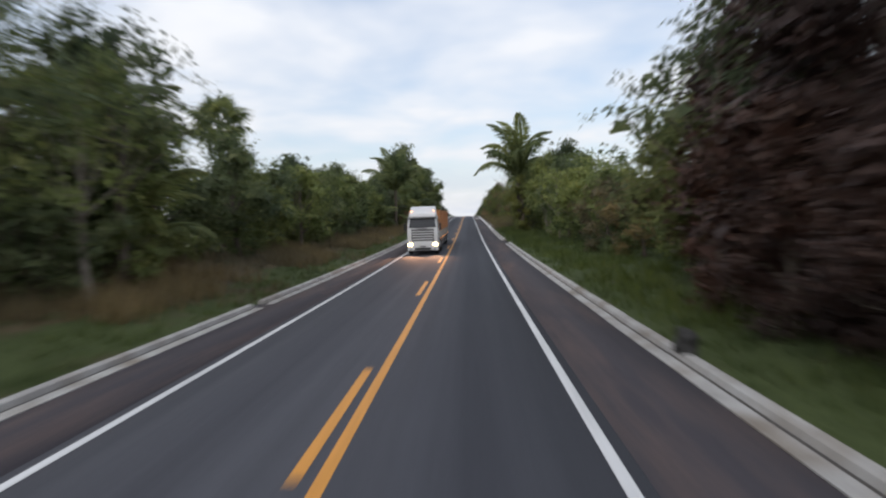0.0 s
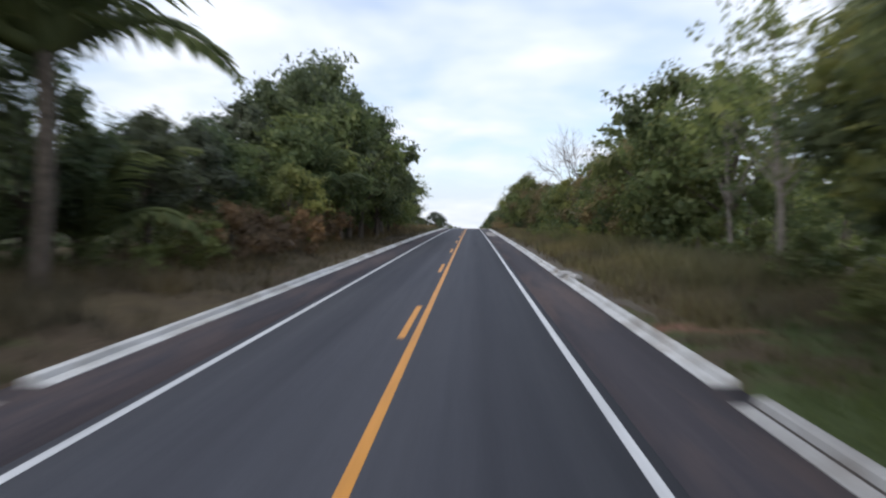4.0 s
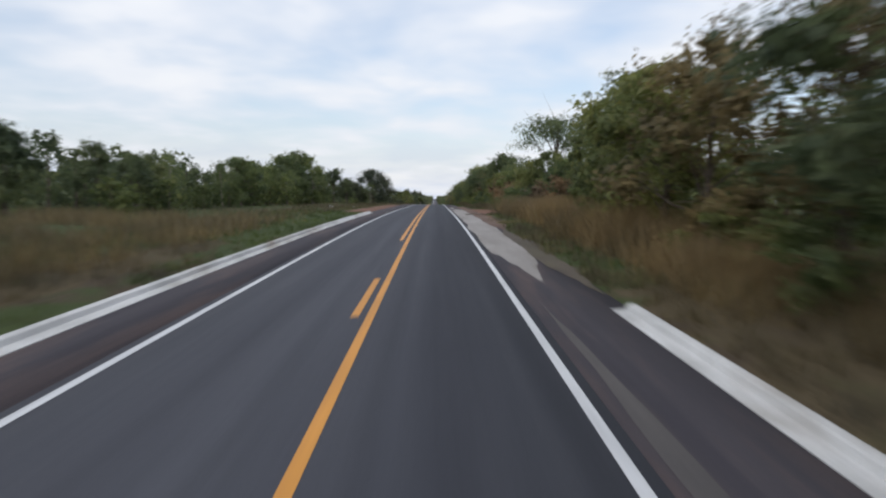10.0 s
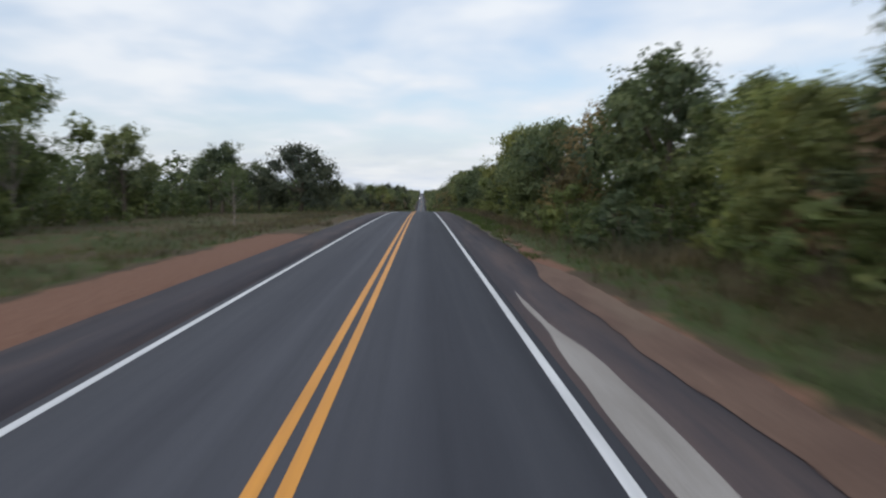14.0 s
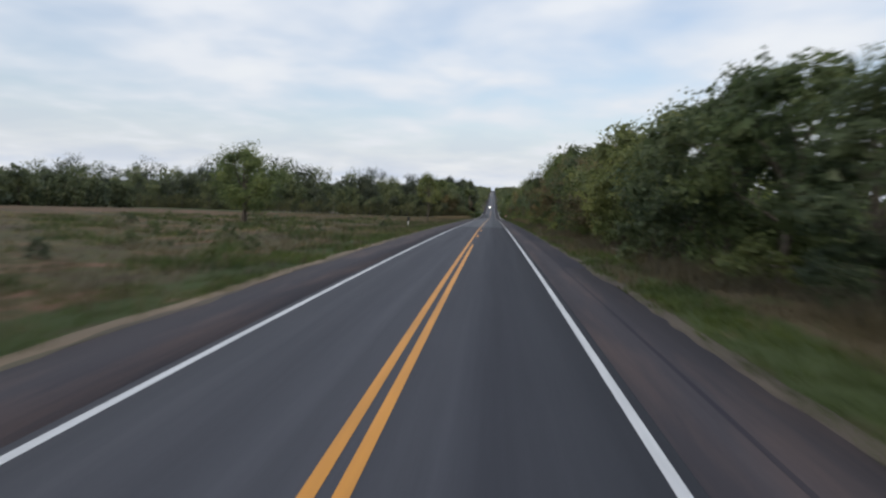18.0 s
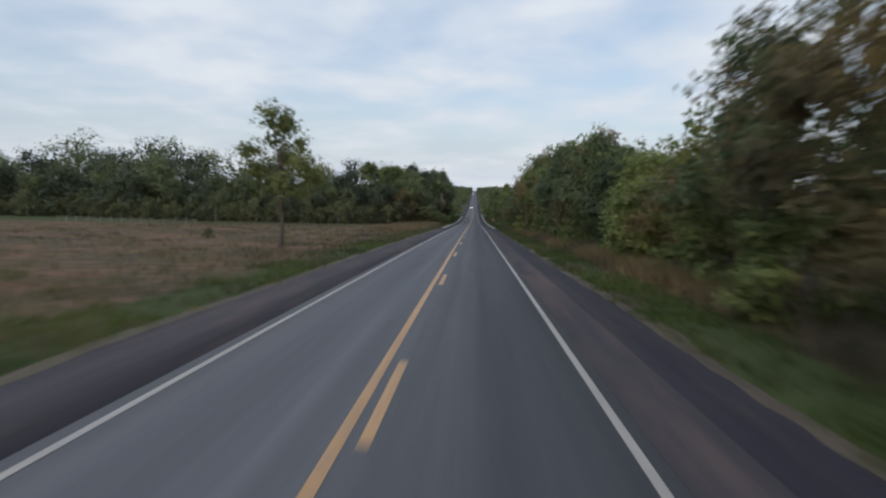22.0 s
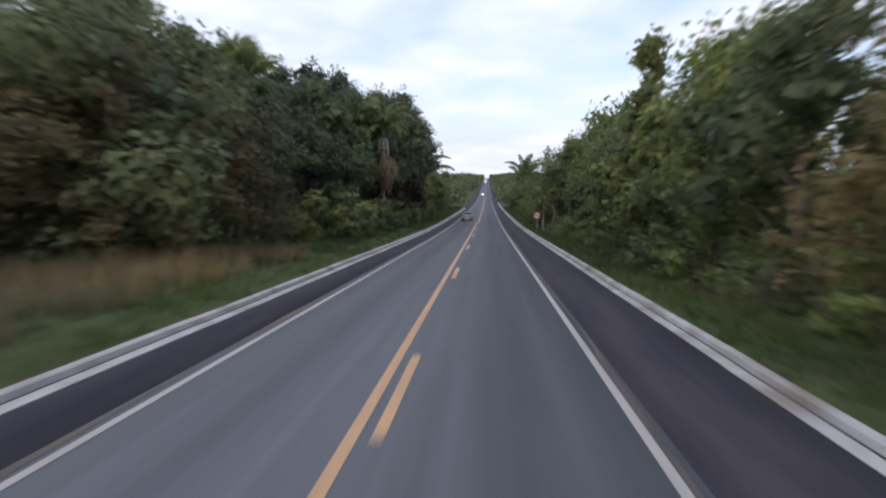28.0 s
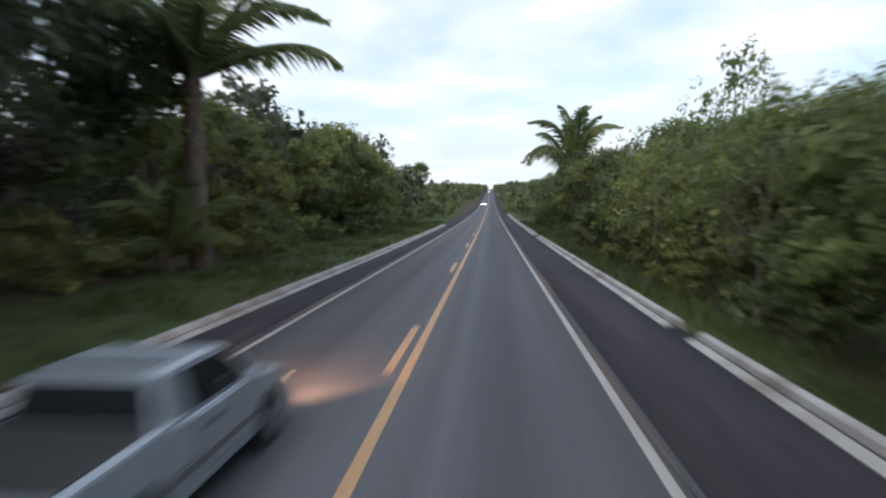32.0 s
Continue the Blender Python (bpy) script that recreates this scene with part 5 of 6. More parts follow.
plant("dryshrub", 14.4, 304.0, 1.3, 30)
plant("dryshrub", 14.2, 313.0, 1.3, 130)
plant("broad3", 15.8, 309.0, 0.7, 0)
plant("dryshrub", 13.2, 318.0, 1.4, 230)
plant("broad3", 17.0, 143.0, 0.85, 0)
plant("broad3", 17.2, 156.0, 0.8, 90)
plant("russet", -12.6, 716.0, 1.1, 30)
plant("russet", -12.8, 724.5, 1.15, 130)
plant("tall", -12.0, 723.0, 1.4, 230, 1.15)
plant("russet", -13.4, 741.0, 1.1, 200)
plant("olive", 14.6, 193.5, 1.0, 40)
plant("olive", 15.4, 200.0, 1.0, 140)


# ---- grasses ----
def tufts(name, spots, height, blades, mat, seed, label, spread=0.16, width=0.02):
    rng = np.random.default_rng(seed)
    s = np.repeat(np.asarray(spots), blades, axis=0)
    n = len(s)
    foot = s + np.stack([rng.normal(0, spread, n), rng.normal(0, spread, n)], 1)
    z = ground_z(foot[:, 0], foot[:, 1]) - 0.03
    h = height * rng.uniform(0.5, 1.3, n)
    a, lean = rng.uniform(0, 6.283, n), rng.uniform(0.15, 0.75, n)
    d = np.stack([np.cos(a) * lean, np.sin(a) * lean, np.ones(n)], 1)
    b = np.stack([foot[:, 0], foot[:, 1], z], 1)
    w = np.stack([-np.sin(a), np.cos(a), np.zeros(n)], 1) * (width * rng.uniform(0.7, 1.5, n))[:, None]
    tip = b + d * h[:, None] * np.array([1.2, 1.2, 0.95])
    v = np.stack([b - w, b + w, tip], 1).reshape(-1, 3)
    me = mesh_of(name, v, np.arange(3 * n).reshape(n, 3), mat)
    tagged(new(name, me), label, "grass", kind="stuff")


def grass_spots(n, channel, seed, y0=-15, y1=830, x0=6.5, x1=16, least=0.3):
    """Spots where that cover grows, thicker near the road."""
    rng = np.random.default_rng(seed)
    y = rng.uniform(y0, y1, n)
    x = (x0 + (x1 - x0) * rng.uniform(0, 1, n) ** 1.5) * rng.choice([-1, 1], n)
    w = cover_at(x, y)[:, channel] - 0.5 * cover_at(x, y)[:, 0] + 0.25 * wave(x, y, 2.3, seed)
    keep = w > least + 0.4 * rng.uniform(0, 1, n)
    return np.stack([x, y], 1)[keep]


tufts("grass", grass_spots(28000, 1, 1), 0.28, 8, M_GRASS, 1, "low green verge grass")
tufts("dry_grass", grass_spots(26000, 2, 2), 0.55, 8, M_STRAW, 2, "tall dry straw-coloured grass", 0.2)
tufts("tall_dry_grass", np.stack([np.random.default_rng(7).uniform(-19, -8.5, 2600), np.random.default_rng(8).uniform(600, 668, 2600)], 1), 0.95, 8, M_STRAW_PALE, 7, "tall dry yellow grass beside the wood", 0.25)
tufts("pasture_grass", grass_spots(16000, 1, 3, 200, 640, 9, 60, 0.2), 0.35, 4, M_GRASS, 3, "patchy pasture grass", 0.3, 0.03)
tufts("dry_pasture_grass", grass_spots(16000, 2, 4, 195, 640, 9, 60, 0.3), 0.45, 4, M_STRAW, 4, "dry pasture grass", 0.3, 0.03)


def field(n, seed, x0, x1, y0, y1, thin=0.0):
    """Uneven spots over a stretch of verge."""
    rng = np.random.default_rng(seed)
    x, y = rng.uniform(x0, x1, n), rng.uniform(y0, y1, n)
    keep = wave(x, y, 1.9, seed) + 0.6 * wave(x, y, 0.7, seed) > thin
    return np.stack([x, y], 1)[keep]


tufts("tall_dry_grass", field(4400, 21, -14, -8.0, -12, 112, -0.2), 0.95, 8, M_STRAW, 21, "tall brown dry grass on the bank", 0.25)
tufts("tall_dry_grass", field(2600, 22, -16, -8.0, 112, 200, -0.1), 0.75, 7, M_STRAW, 22, "dry brown grass under the trees", 0.25)
tufts("tall_dry_grass", field(5200, 23, -40, -9.0, 200, 262, -0.2), 0.95, 7, M_STRAW, 23, "tall dry brown grass of an open field", 0.3, 0.025)
tufts("tall_dry_grass", field(3800, 24, 7.6, 13.5, 104, 200, -0.2), 0.85, 7, M_STRAW, 24, "tall pale dry grass of the verge", 0.25)
tufts("tall_grass", field(7200, 25, 7.4, 16.5, 104, 200, -0.2), 0.85, 7, M_STRAW_GREEN, 25, "tall olive-green grass of the verge", 0.28)
tufts("tall_dry_grass", field(2200, 26, 7.8, 12, 200, 262, -0.1), 0.9, 7, M_STRAW, 26, "tall dry grass below the trees", 0.25)
tufts("tall_grass", field(2600, 28, 7.2, 11.5, -14, 100, -0.1), 0.6, 7, M_GRASS, 28, "long green grass of the verge", 0.25)
for _x, _y, _s in ((-12, 428, .3), (-17, 436, .36), (-21, 431, .28), (-25, 440, .3), (-14, 447, .3), (-19, 455, .34), (-28, 452, .3), (-33, 446, .34), (-23, 466, .3), (-12.5, 470, .32), (-40, 460, .36), (-30, 486, .3), (-16, 494, .3), (-38, 500, .3), (-22, 512, .28), (-47, 480, .35), (-27, 552, .32), (-18, 420, .3), (-24, 412, .32)):
    plant("shrub3", _x, _y, _s, _y * 37 % 360, label="small dark bush in the pasture")
tufts("tall_grass", field(3400, 31, -10.5, -6.4, 640, 830, -0.15), 0.5, 7, M_GRASS, 31, "long green grass along the kerb", 0.25)
tufts("tall_grass", field(3400, 32, 6.9, 11.0, 622, 830, -0.15), 0.5, 7, M_GRASS, 32, "long green grass along the kerb", 0.25)
tufts("edge_grass", field(2600, 33, 6.15, 6.75, 330, 622, 0.0), 0.16, 8, M_GRASS, 33, "short grass creeping over the shoulder's edge", 0.14)
tufts("edge_grass", field(2600, 34, -6.75, -6.1, 346, 622, 0.0), 0.16, 8, M_STRAW_GREEN, 34, "short dry grass creeping over the shoulder's edge", 0.14)
tufts("tall_dry_grass", field(2600, 35, 9.2, 16, 258, 330, -0.15), 0.95, 8, M_STRAW, 35, "tall brown dry grass before the bushes", 0.28)
tufts("pasture_clumps", field(9000, 36, -75, -9, 395, 640, 0.25), 0.42, 7, M_STRAW, 36, "tussocks of dry brown grass over the pasture", 0.35, 0.035)
tufts("pasture_clumps", field(5000, 37, -75, -9, 395, 640, 0.40), 0.36, 8, M_STRAW_GREEN, 37, "tussocks of olive grass over the pasture", 0.35, 0.035)
tufts("verge_grass", field(9000, 38, 6.4, 8.7, 345, 622, -0.25), 0.24, 7, M_GRASS, 38, "short green grass strip beside the shoulder", 0.2)
tufts("verge_grass", field(9000, 39, -10.0, -6.5, 400, 622, -0.15), 0.24, 7, M_GRASS, 39, "short green grass strip beside the shoulder", 0.2)
tufts("tall_dry_grass", field(7000, 40, 8.4, 11.4, 345, 640, -0.1), 0.8, 7, M_STRAW, 40, "tall tan straw at the foot of the bushes", 0.25)
tufts("tall_dry_grass", field(3400, 46, 8.8, 13.5, 240, 284, -0.1), 1.85, 8, M_STRAW_PALE, 46, "tall tan cane grass before the trees", 0.3)
tufts("tall_dry_grass", field(2600, 47, 8.2, 12.6, 202, 250, -0.1), 1.45, 8, M_STRAW_PALE, 47, "tall tan cane grass below the trees", 0.3)
tufts("verge_grass", field(2400, 48, 6.3, 9.2, 234, 268, -0.1), 0.26, 7, M_STRAW_GREEN, 48, "short olive grass beside the gravel apron", 0.22)
tufts("tall_dry_grass", field(3200, 49, 8.7, 11.2, 505, 612, -0.1), 0.95, 7, M_STRAW_PALE, 49, "tall yellow straw at the foot of the bushes", 0.25)
tufts("tall_grass", field(2600, 50, 9.4, 14.2, 110, 152, -0.1), 1.4, 8, M_STRAW_GREEN, 50, "high olive grass rising towards the trees", 0.3)
tufts("weeds", field(7000, 27, -60, -9, 390, 520, 0.35), 0.55, 10, M_GRASS, 27, "low green weeds dotted over the pasture", 0.4, 0.04)


# ---- vehicles and road furniture ----
M_WHITE_PAINT = plain("white_vehicle_paint", (0.62, 0.63, 0.64), 0.35)
M_SILVER = plain("silver_vehicle_paint", (0.30, 0.345, 0.39), 0.32, 0.35)
M_ORANGE = surface("orange_tarpaulin", (0.47, 0.19, 0.07), (0.60, 0.255, 0.098), 0.5, 25, 0.7, 0.15)
M_DROPSIDE = surface("pale_dropside_paint", (0.44, 0.41, 0.37), (0.62, 0.59, 0.54), 0.6, 20, 0.6, 0.1, (1.0, 0.25, 2.0), dirt=(0.22, 0.19, 0.16))
M_BLACK = plain("black_plastic", (0.022, 0.022, 0.024), 0.6)
M_RUBBER = surface("tyre_rubber", (0.018, 0.018, 0.018), (0.035, 0.034, 0.033), 6, 60, 0.9, 0.3)
M_STEEL = plain("grey_steel", (0.32, 0.32, 0.33), 0.4, 0.8)
M_GLASSY = plain("dark_vehicle_glass", (0.018, 0.020, 0.024), 0.08)
M_GREY = plain("grey_plastic", (0.12, 0.12, 0.125), 0.55)
M_TAIL = plain("red_lamp_glass", (0.32, 0.02, 0.015), 0.2)
M_AMBER = plain("amber_reflector", (0.62, 0.22, 0.02), 0.3)
M_SIGN_WHITE = plain("sign_white_sheet", (0.80, 0.76, 0.72), 0.5)
M_SIGN_RED = plain("sign_red_sheet", (0.70, 0.085, 0.035), 0.5)
M_SIGN_BLACK = plain("sign_black_sheet", (0.03, 0.03, 0.03), 0.5)
M_POST = surface("grey_wood_post", (0.16, 0.14, 0.12), (0.34, 0.31, 0.27), 5, 40, 0.9, 0.5, (4, 4, 0.6))
M_PALE_TRASH = plain("pale_litter", (0.55, 0.55, 0.54), 0.8)


def glowing(name, colour, strength):
    m, n, l, b = material(name)
    b.inputs["Base Color"].default_value = (0.8, 0.8, 0.8, 1)
    b.inputs["Emission Color"].default_value = (*colour, 1)
    b.inputs["Emission Strength"].default_value = strength
    return m


M_LAMP = glowing("lit_headlamp", (1.0, 0.66, 0.30), 9.0)
M_LAMP_FAR = glowing("lit_far_headlamp", (1.0, 0.93, 0.8), 26.0)
M_LAMP_AMBER = glowing("lit_marker_lamp", (1.0, 0.35, 0.05), 5.0)


def box(x0, x1, y0, y1, z0, z1, bevel=0.0, taper=None, seg=2):
    """A box; taper: (in x, front in y, back in y) drawn in at the top."""
    bm = bmesh.new()
    bmesh.ops.create_cube(bm, size=1.0)
    for v in bm.verts:
        hi = v.co.z > 0
        v.co = Vector((x0 if v.co.x < 0 else x1, y0 if v.co.y < 0 else y1, z0 if v.co.z < 0 else z1))
        if taper and hi:
            v.co.x += taper[0] if v.co.x < (x0 + x1) / 2 else -taper[0]
            v.co.y += taper[1] if v.co.y < (y0 + y1) / 2 else -taper[2]
    if bevel:
        bmesh.ops.bevel(bm, geom=list(bm.edges), offset=bevel, segments=seg, profile=0.6, affect="EDGES")
    return bm


def drum(cx, cy, cz, r, width, axis="x", seg=24, bevel=0.02):
    bm = bmesh.new()
    bmesh.ops.create_cone(bm, cap_ends=True, segments=seg, radius1=r, radius2=r, depth=width)
    rim = [e for e in bm.edges if len(e.link_faces) == 2 and min(len(f.verts) for f in e.link_faces) == 4 and max(len(f.verts) for f in e.link_faces) > 4]
    if bevel:
        bmesh.ops.bevel(bm, geom=rim, offset=bevel, segments=2, affect="EDGES")
    if axis == "x":
        bmesh.ops.rotate(bm, verts=bm.verts, matrix=Matrix.Rotation(radians(90), 3, "Y"))
    elif axis == "y":
        bmesh.ops.rotate(bm, verts=bm.verts, matrix=Matrix.Rotation(radians(90), 3, "X"))
    bmesh.ops.translate(bm, verts=bm.verts, vec=(cx, cy, cz))
    return bm


def sheet(points, thick, bevel=0.0):
    """A flat panel from corner points, with thickness along its normal."""
    bm = bmesh.new()
    f = bm.faces.new([bm.verts.new(p) for p in points])
    bm.normal_update()
    r = bmesh.ops.extrude_face_region(bm, geom=[f])
    n = f.normal.copy()
    bmesh.ops.translate(bm, verts=[g for g in r["geom"] if isinstance(g, bmesh.types.BMVert)], vec=n * thick)
    bmesh.ops.recalc_face_normals(bm, faces=bm.faces)
    if bevel:
        bmesh.ops.bevel(bm, geom=list(bm.edges), offset=bevel, segments=1, affect="EDGES")
    return bm


def side_hull(profile, x0, x1, tuck, bevel):
    """A closed outline (y, z) swept across x; tuck draws the sides in towards the top."""
    bm = bmesh.new()
    zs = [z for _, z in profile]
    lo, hi = min(zs), max(zs)
    rings = []
    for x, s in ((x0, 1), (x1, -1)):
        rings.append([bm.verts.new((x + s * tuck * max(0, (z - lo) / (hi - lo)) ** 2, y, z)) for y, z in profile])
    n = len(profile)
    for k in range(n):
        bm.faces.new((rings[0][k], rings[0][(k + 1) % n], rings[1][(k + 1) % n], rings[1][k]))
    bm.faces.new(rings[0][::-1])
    bm.faces.new(rings[1])
    bmesh.ops.recalc_face_normals(bm, faces=bm.faces)
    if bevel:
        bmesh.ops.bevel(bm, geom=list(bm.edges), offset=bevel, segments=3, profile=0.5, affect="EDGES")
    return bm


def wheel(parent, x, y, r, width, rim_r, out):
    w = part("wheel", drum(x, y, r, r * 0.62, width * 0.7, bevel=0.01), M_STEEL, parent)
    part("tyre", tyre_ring(x, y, r, width), M_RUBBER, w, smooth=True)
    part("rim", drum(x + out * width * 0.42, y, r, rim_r, 0.05, bevel=0.012), M_STEEL, w)
    part("hub", drum(x + out * width * 0.46, y, r, rim_r * 0.3, 0.07), M_GREY, w)
    return w


def tyre_ring(x, y, r, width):
    bm = bmesh.new()
    prof = [(-0.5, 0.62), (-0.5, 0.9), (-0.4, 0.985), (-0.15, 1.0), (0.15, 1.0), (0.4, 0.985), (0.5, 0.9), (0.5, 0.62)]
    seg, rings = 28, []
    for k in range(seg):
        a = 2 * math.pi * k / seg
        rings.append([bm.verts.new((x + px * width, y + pr * r * math.cos(a), r + pr * r * math.sin(a))) for px, pr in prof])
    for k in range(seg):
        for j in range(len(prof)):
            bm.faces.new((rings[k][j], rings[(k + 1) % seg][j], rings[(k + 1) % seg][(j + 1) % len(prof)], rings[k][(j + 1) % len(prof)]))
    bmesh.ops.recalc_face_normals(bm, faces=bm.faces)
    return bm


def spot(name, at, target, watts, angle, colour):
    l = bpy.data.lights.new(name, "SPOT")
    l.energy, l.spot_size, l.spot_blend, l.color, l.shadow_soft_size = watts, radians(angle), 0.7, colour, 0.08
    ob = new(name, l)
    ob.matrix_basis = look(at, target)
    return ob


def set_on_road(top, x, y, heading=0.0):
    sl = math.degrees(math.atan(float(np.interp(y, _ys, _sl))))
    top.matrix_basis = Matrix.Translation((x, y, float(road_z(y)) + 0.004)) @ pose(0, 0, 0, sl, 0, 0) @ pose(0, 0, 0, 0, 0, heading)


def build_truck():
    """Cab-over truck and box semi-trailer; front at y = 0, facing -y."""
    t = tagged(new("truck"), "white cab-over truck with an orange tarpaulin trailer, headlamps lit", "truck")
    w = 1.25
    cab = part("cab", side_hull([(0.10, 0.55), (0.02, 0.9), (0.0, 1.6), (0.06, 1.95), (0.32, 3.0), (0.42, 3.12), (2.15, 3.12), (2.15, 0.55)], -w, w, 0.07, 0.06), M_WHITE_PAINT, t)
    part("roof_fairing", side_hull([(0.40, 3.1), (0.50, 3.35), (1.3, 3.85), (2.1, 3.95), (2.1, 3.1)], -1.12, 1.12, 0.12, 0.08), M_WHITE_PAINT, t)
    part("windscreen", sheet([(-1.10, 0.085, 2.22), (1.10, 0.085, 2.22), (1.0, 0.262, 2.94), (-1.0, 0.262, 2.94)], 0.02), M_GLASSY, cab)
    part("sun_visor", box(-1.14, 1.14, 0.02, 0.34, 2.97, 3.11, 0.04), M_STEEL, cab, "bright metal sun visor")
    part("grille", box(-0.90, 0.90, -0.035, 0.06, 1.0, 2.08, 0.03), M_BLACK, cab)
    for k in range(5):
        part("grille_slat", box(-0.80 - 0.02 * k, 0.80 + 0.02 * k, -0.085, -0.03, 1.06 + k * 0.2, 1.15 + k * 0.2, 0.02), M_WHITE_PAINT, cab)
    part("badge", box(-0.42, 0.42, -0.03, 0.03, 2.10, 2.17, 0.01), M_STEEL, cab)
    bumper = part("bumper", box(-w, w, -0.16, 0.25, 0.36, 1.06, 0.08, (0.02, 0.03, 0)), M_WHITE_PAINT, t)
    part("air_intake", box(-0.66, 0.66, -0.19, -0.1, 0.42, 0.60, 0.02), M_BLACK, bumper)
    part("plate", box(-0.22, 0.22, -0.19, -0.15, 0.64, 0.76, 0.01), M_GREY, bumper, "number plate with plain bars")
    for s in (-1, 1):
        part("headlamp", box(s * 1.02 - 0.19, s * 1.02 + 0.19, -0.19, -0.05, 0.74, 0.99, 0.05), M_LAMP, bumper, "lit warm headlamp")
        part("fog_lamp", drum(s * 0.95, -0.17, 0.47, 0.07, 0.05, "y"), M_STEEL, bumper)
        arm = part("mirror_arm", box(s * 1.22 - 0.02 + (0.14 if s > 0 else -0.14), s * 1.22 + 0.02 + (0.14 if s > 0 else -0.14), 0.25, 0.32, 1.9, 2.75, 0.015), M_BLACK, cab)
        part("mirror", box(s * 1.42 - 0.09, s * 1.42 + 0.09, 0.22, 0.36, 2.0, 2.55, 0.04), M_BLACK, arm)
        part("side_window", sheet([(s * 1.205, 0.42, 2.15), (s * 1.205, 1.25, 2.15), (s * 1.185, 1.25, 2.85), (s * 1.185, 0.58, 2.85)][::-s], 0.02), M_GLASSY, cab)
        part("door_handle", box(s * 1.24 - 0.03, s * 1.24 + 0.03, 1.1, 1.26, 1.62, 1.67, 0.01), M_BLACK, cab)
        part("step", box(s * 1.0 - 0.22, s * 1.0 + 0.22, 0.3, 0.75, 0.42, 0.5, 0.02), M_STEEL, cab)
        part("marker_lamp", box(s * 0.9 - 0.06, s * 0.9 + 0.06, 0.55, 0.62, 3.52, 3.58, 0.01), M_LAMP_AMBER, cab)
    part("windscreen_wiper", box(-0.7, 0.1, 0.03, 0.07, 2.2, 2.23, 0.008), M_BLACK, cab)
    chassis = part("chassis", box(-0.45, 0.45, 1.2, 21.6, 0.72, 1.0, 0.02), M_BLACK, t)
    part("fuel_tank", drum(0.95, 3.6, 0.72, 0.32, 1.3, "y"), M_STEEL, chassis)
    part("fuel_tank", drum(-0.95, 3.6, 0.72, 0.32, 1.3, "y"), M_STEEL, chassis)
    trailer = part("trailer_box", box(-1.28, 1.28, 2.6, 21.8, 1.84, 3.56, 0.04), M_ORANGE, t, "orange tarpaulin box")
    part("top_rail", box(-1.30, 1.30, 2.58, 21.82, 3.50, 3.60, 0.02), M_ORANGE, trailer)
    part("dropside", box(-1.285, 1.285, 2.6, 21.8, 1.28, 1.835, 0.03), M_DROPSIDE, t, "pale painted steel dropside")
    part("bed", box(-1.29, 1.29, 2.6, 21.8, 1.10, 1.275, 0.02), M_GREY, t)
    for s in (-1, 1):
        for k in range(13):
            y = 3.0 + k * 1.54
            part("side_post", box(s * 1.285 - 0.012, s * 1.285 + 0.012, y, y + 0.09, 1.86, 3.49, 0.005), M_ORANGE, trailer)
            part("clasp", box(s * 1.292 - 0.012, s * 1.292 + 0.012, y, y + 0.06, 1.34, 1.78, 0.005), M_STEEL, t)
        for z in (1.46, 1.64):
            part("rail", box(s * 1.30 - 0.014, s * 1.30 + 0.014, 2.7, 21.7, z, z + 0.03, 0.006), M_STEEL, t)
        for z in (0.52, 0.80):
            part("side_guard", box(s * 1.2 - 0.02, s * 1.2 + 0.02, 6.6, 15.6, z, z + 0.14, 0.01), M_STEEL, t, "grey metal side guard rail")
        for k in range(7):
            part("side_marker", box(s * 1.30 - 0.012, s * 1.30 + 0.012, 3.6 + 2.9 * k, 3.78 + 2.9 * k, 1.15, 1.21, 0.005), M_LAMP_AMBER, t)
        for y in (1.05, 4.6, 5.9, 16.9, 18.2, 19.5):
            wheel(t, s * 1.06, y, 0.52, 0.36, 0.29, s)
    set_on_road(t, -1.85, 46.5)
    z = float(road_z(46))
    for s in (-1, 1):
        spot("truck_headlamp_beam", (-1.85 + s * 1.02, 46.2, z + 0.80), (-1.6 + s * 1.0, 31.5, z - 0.28), 800, 75, (1.0, 0.50, 0.26))


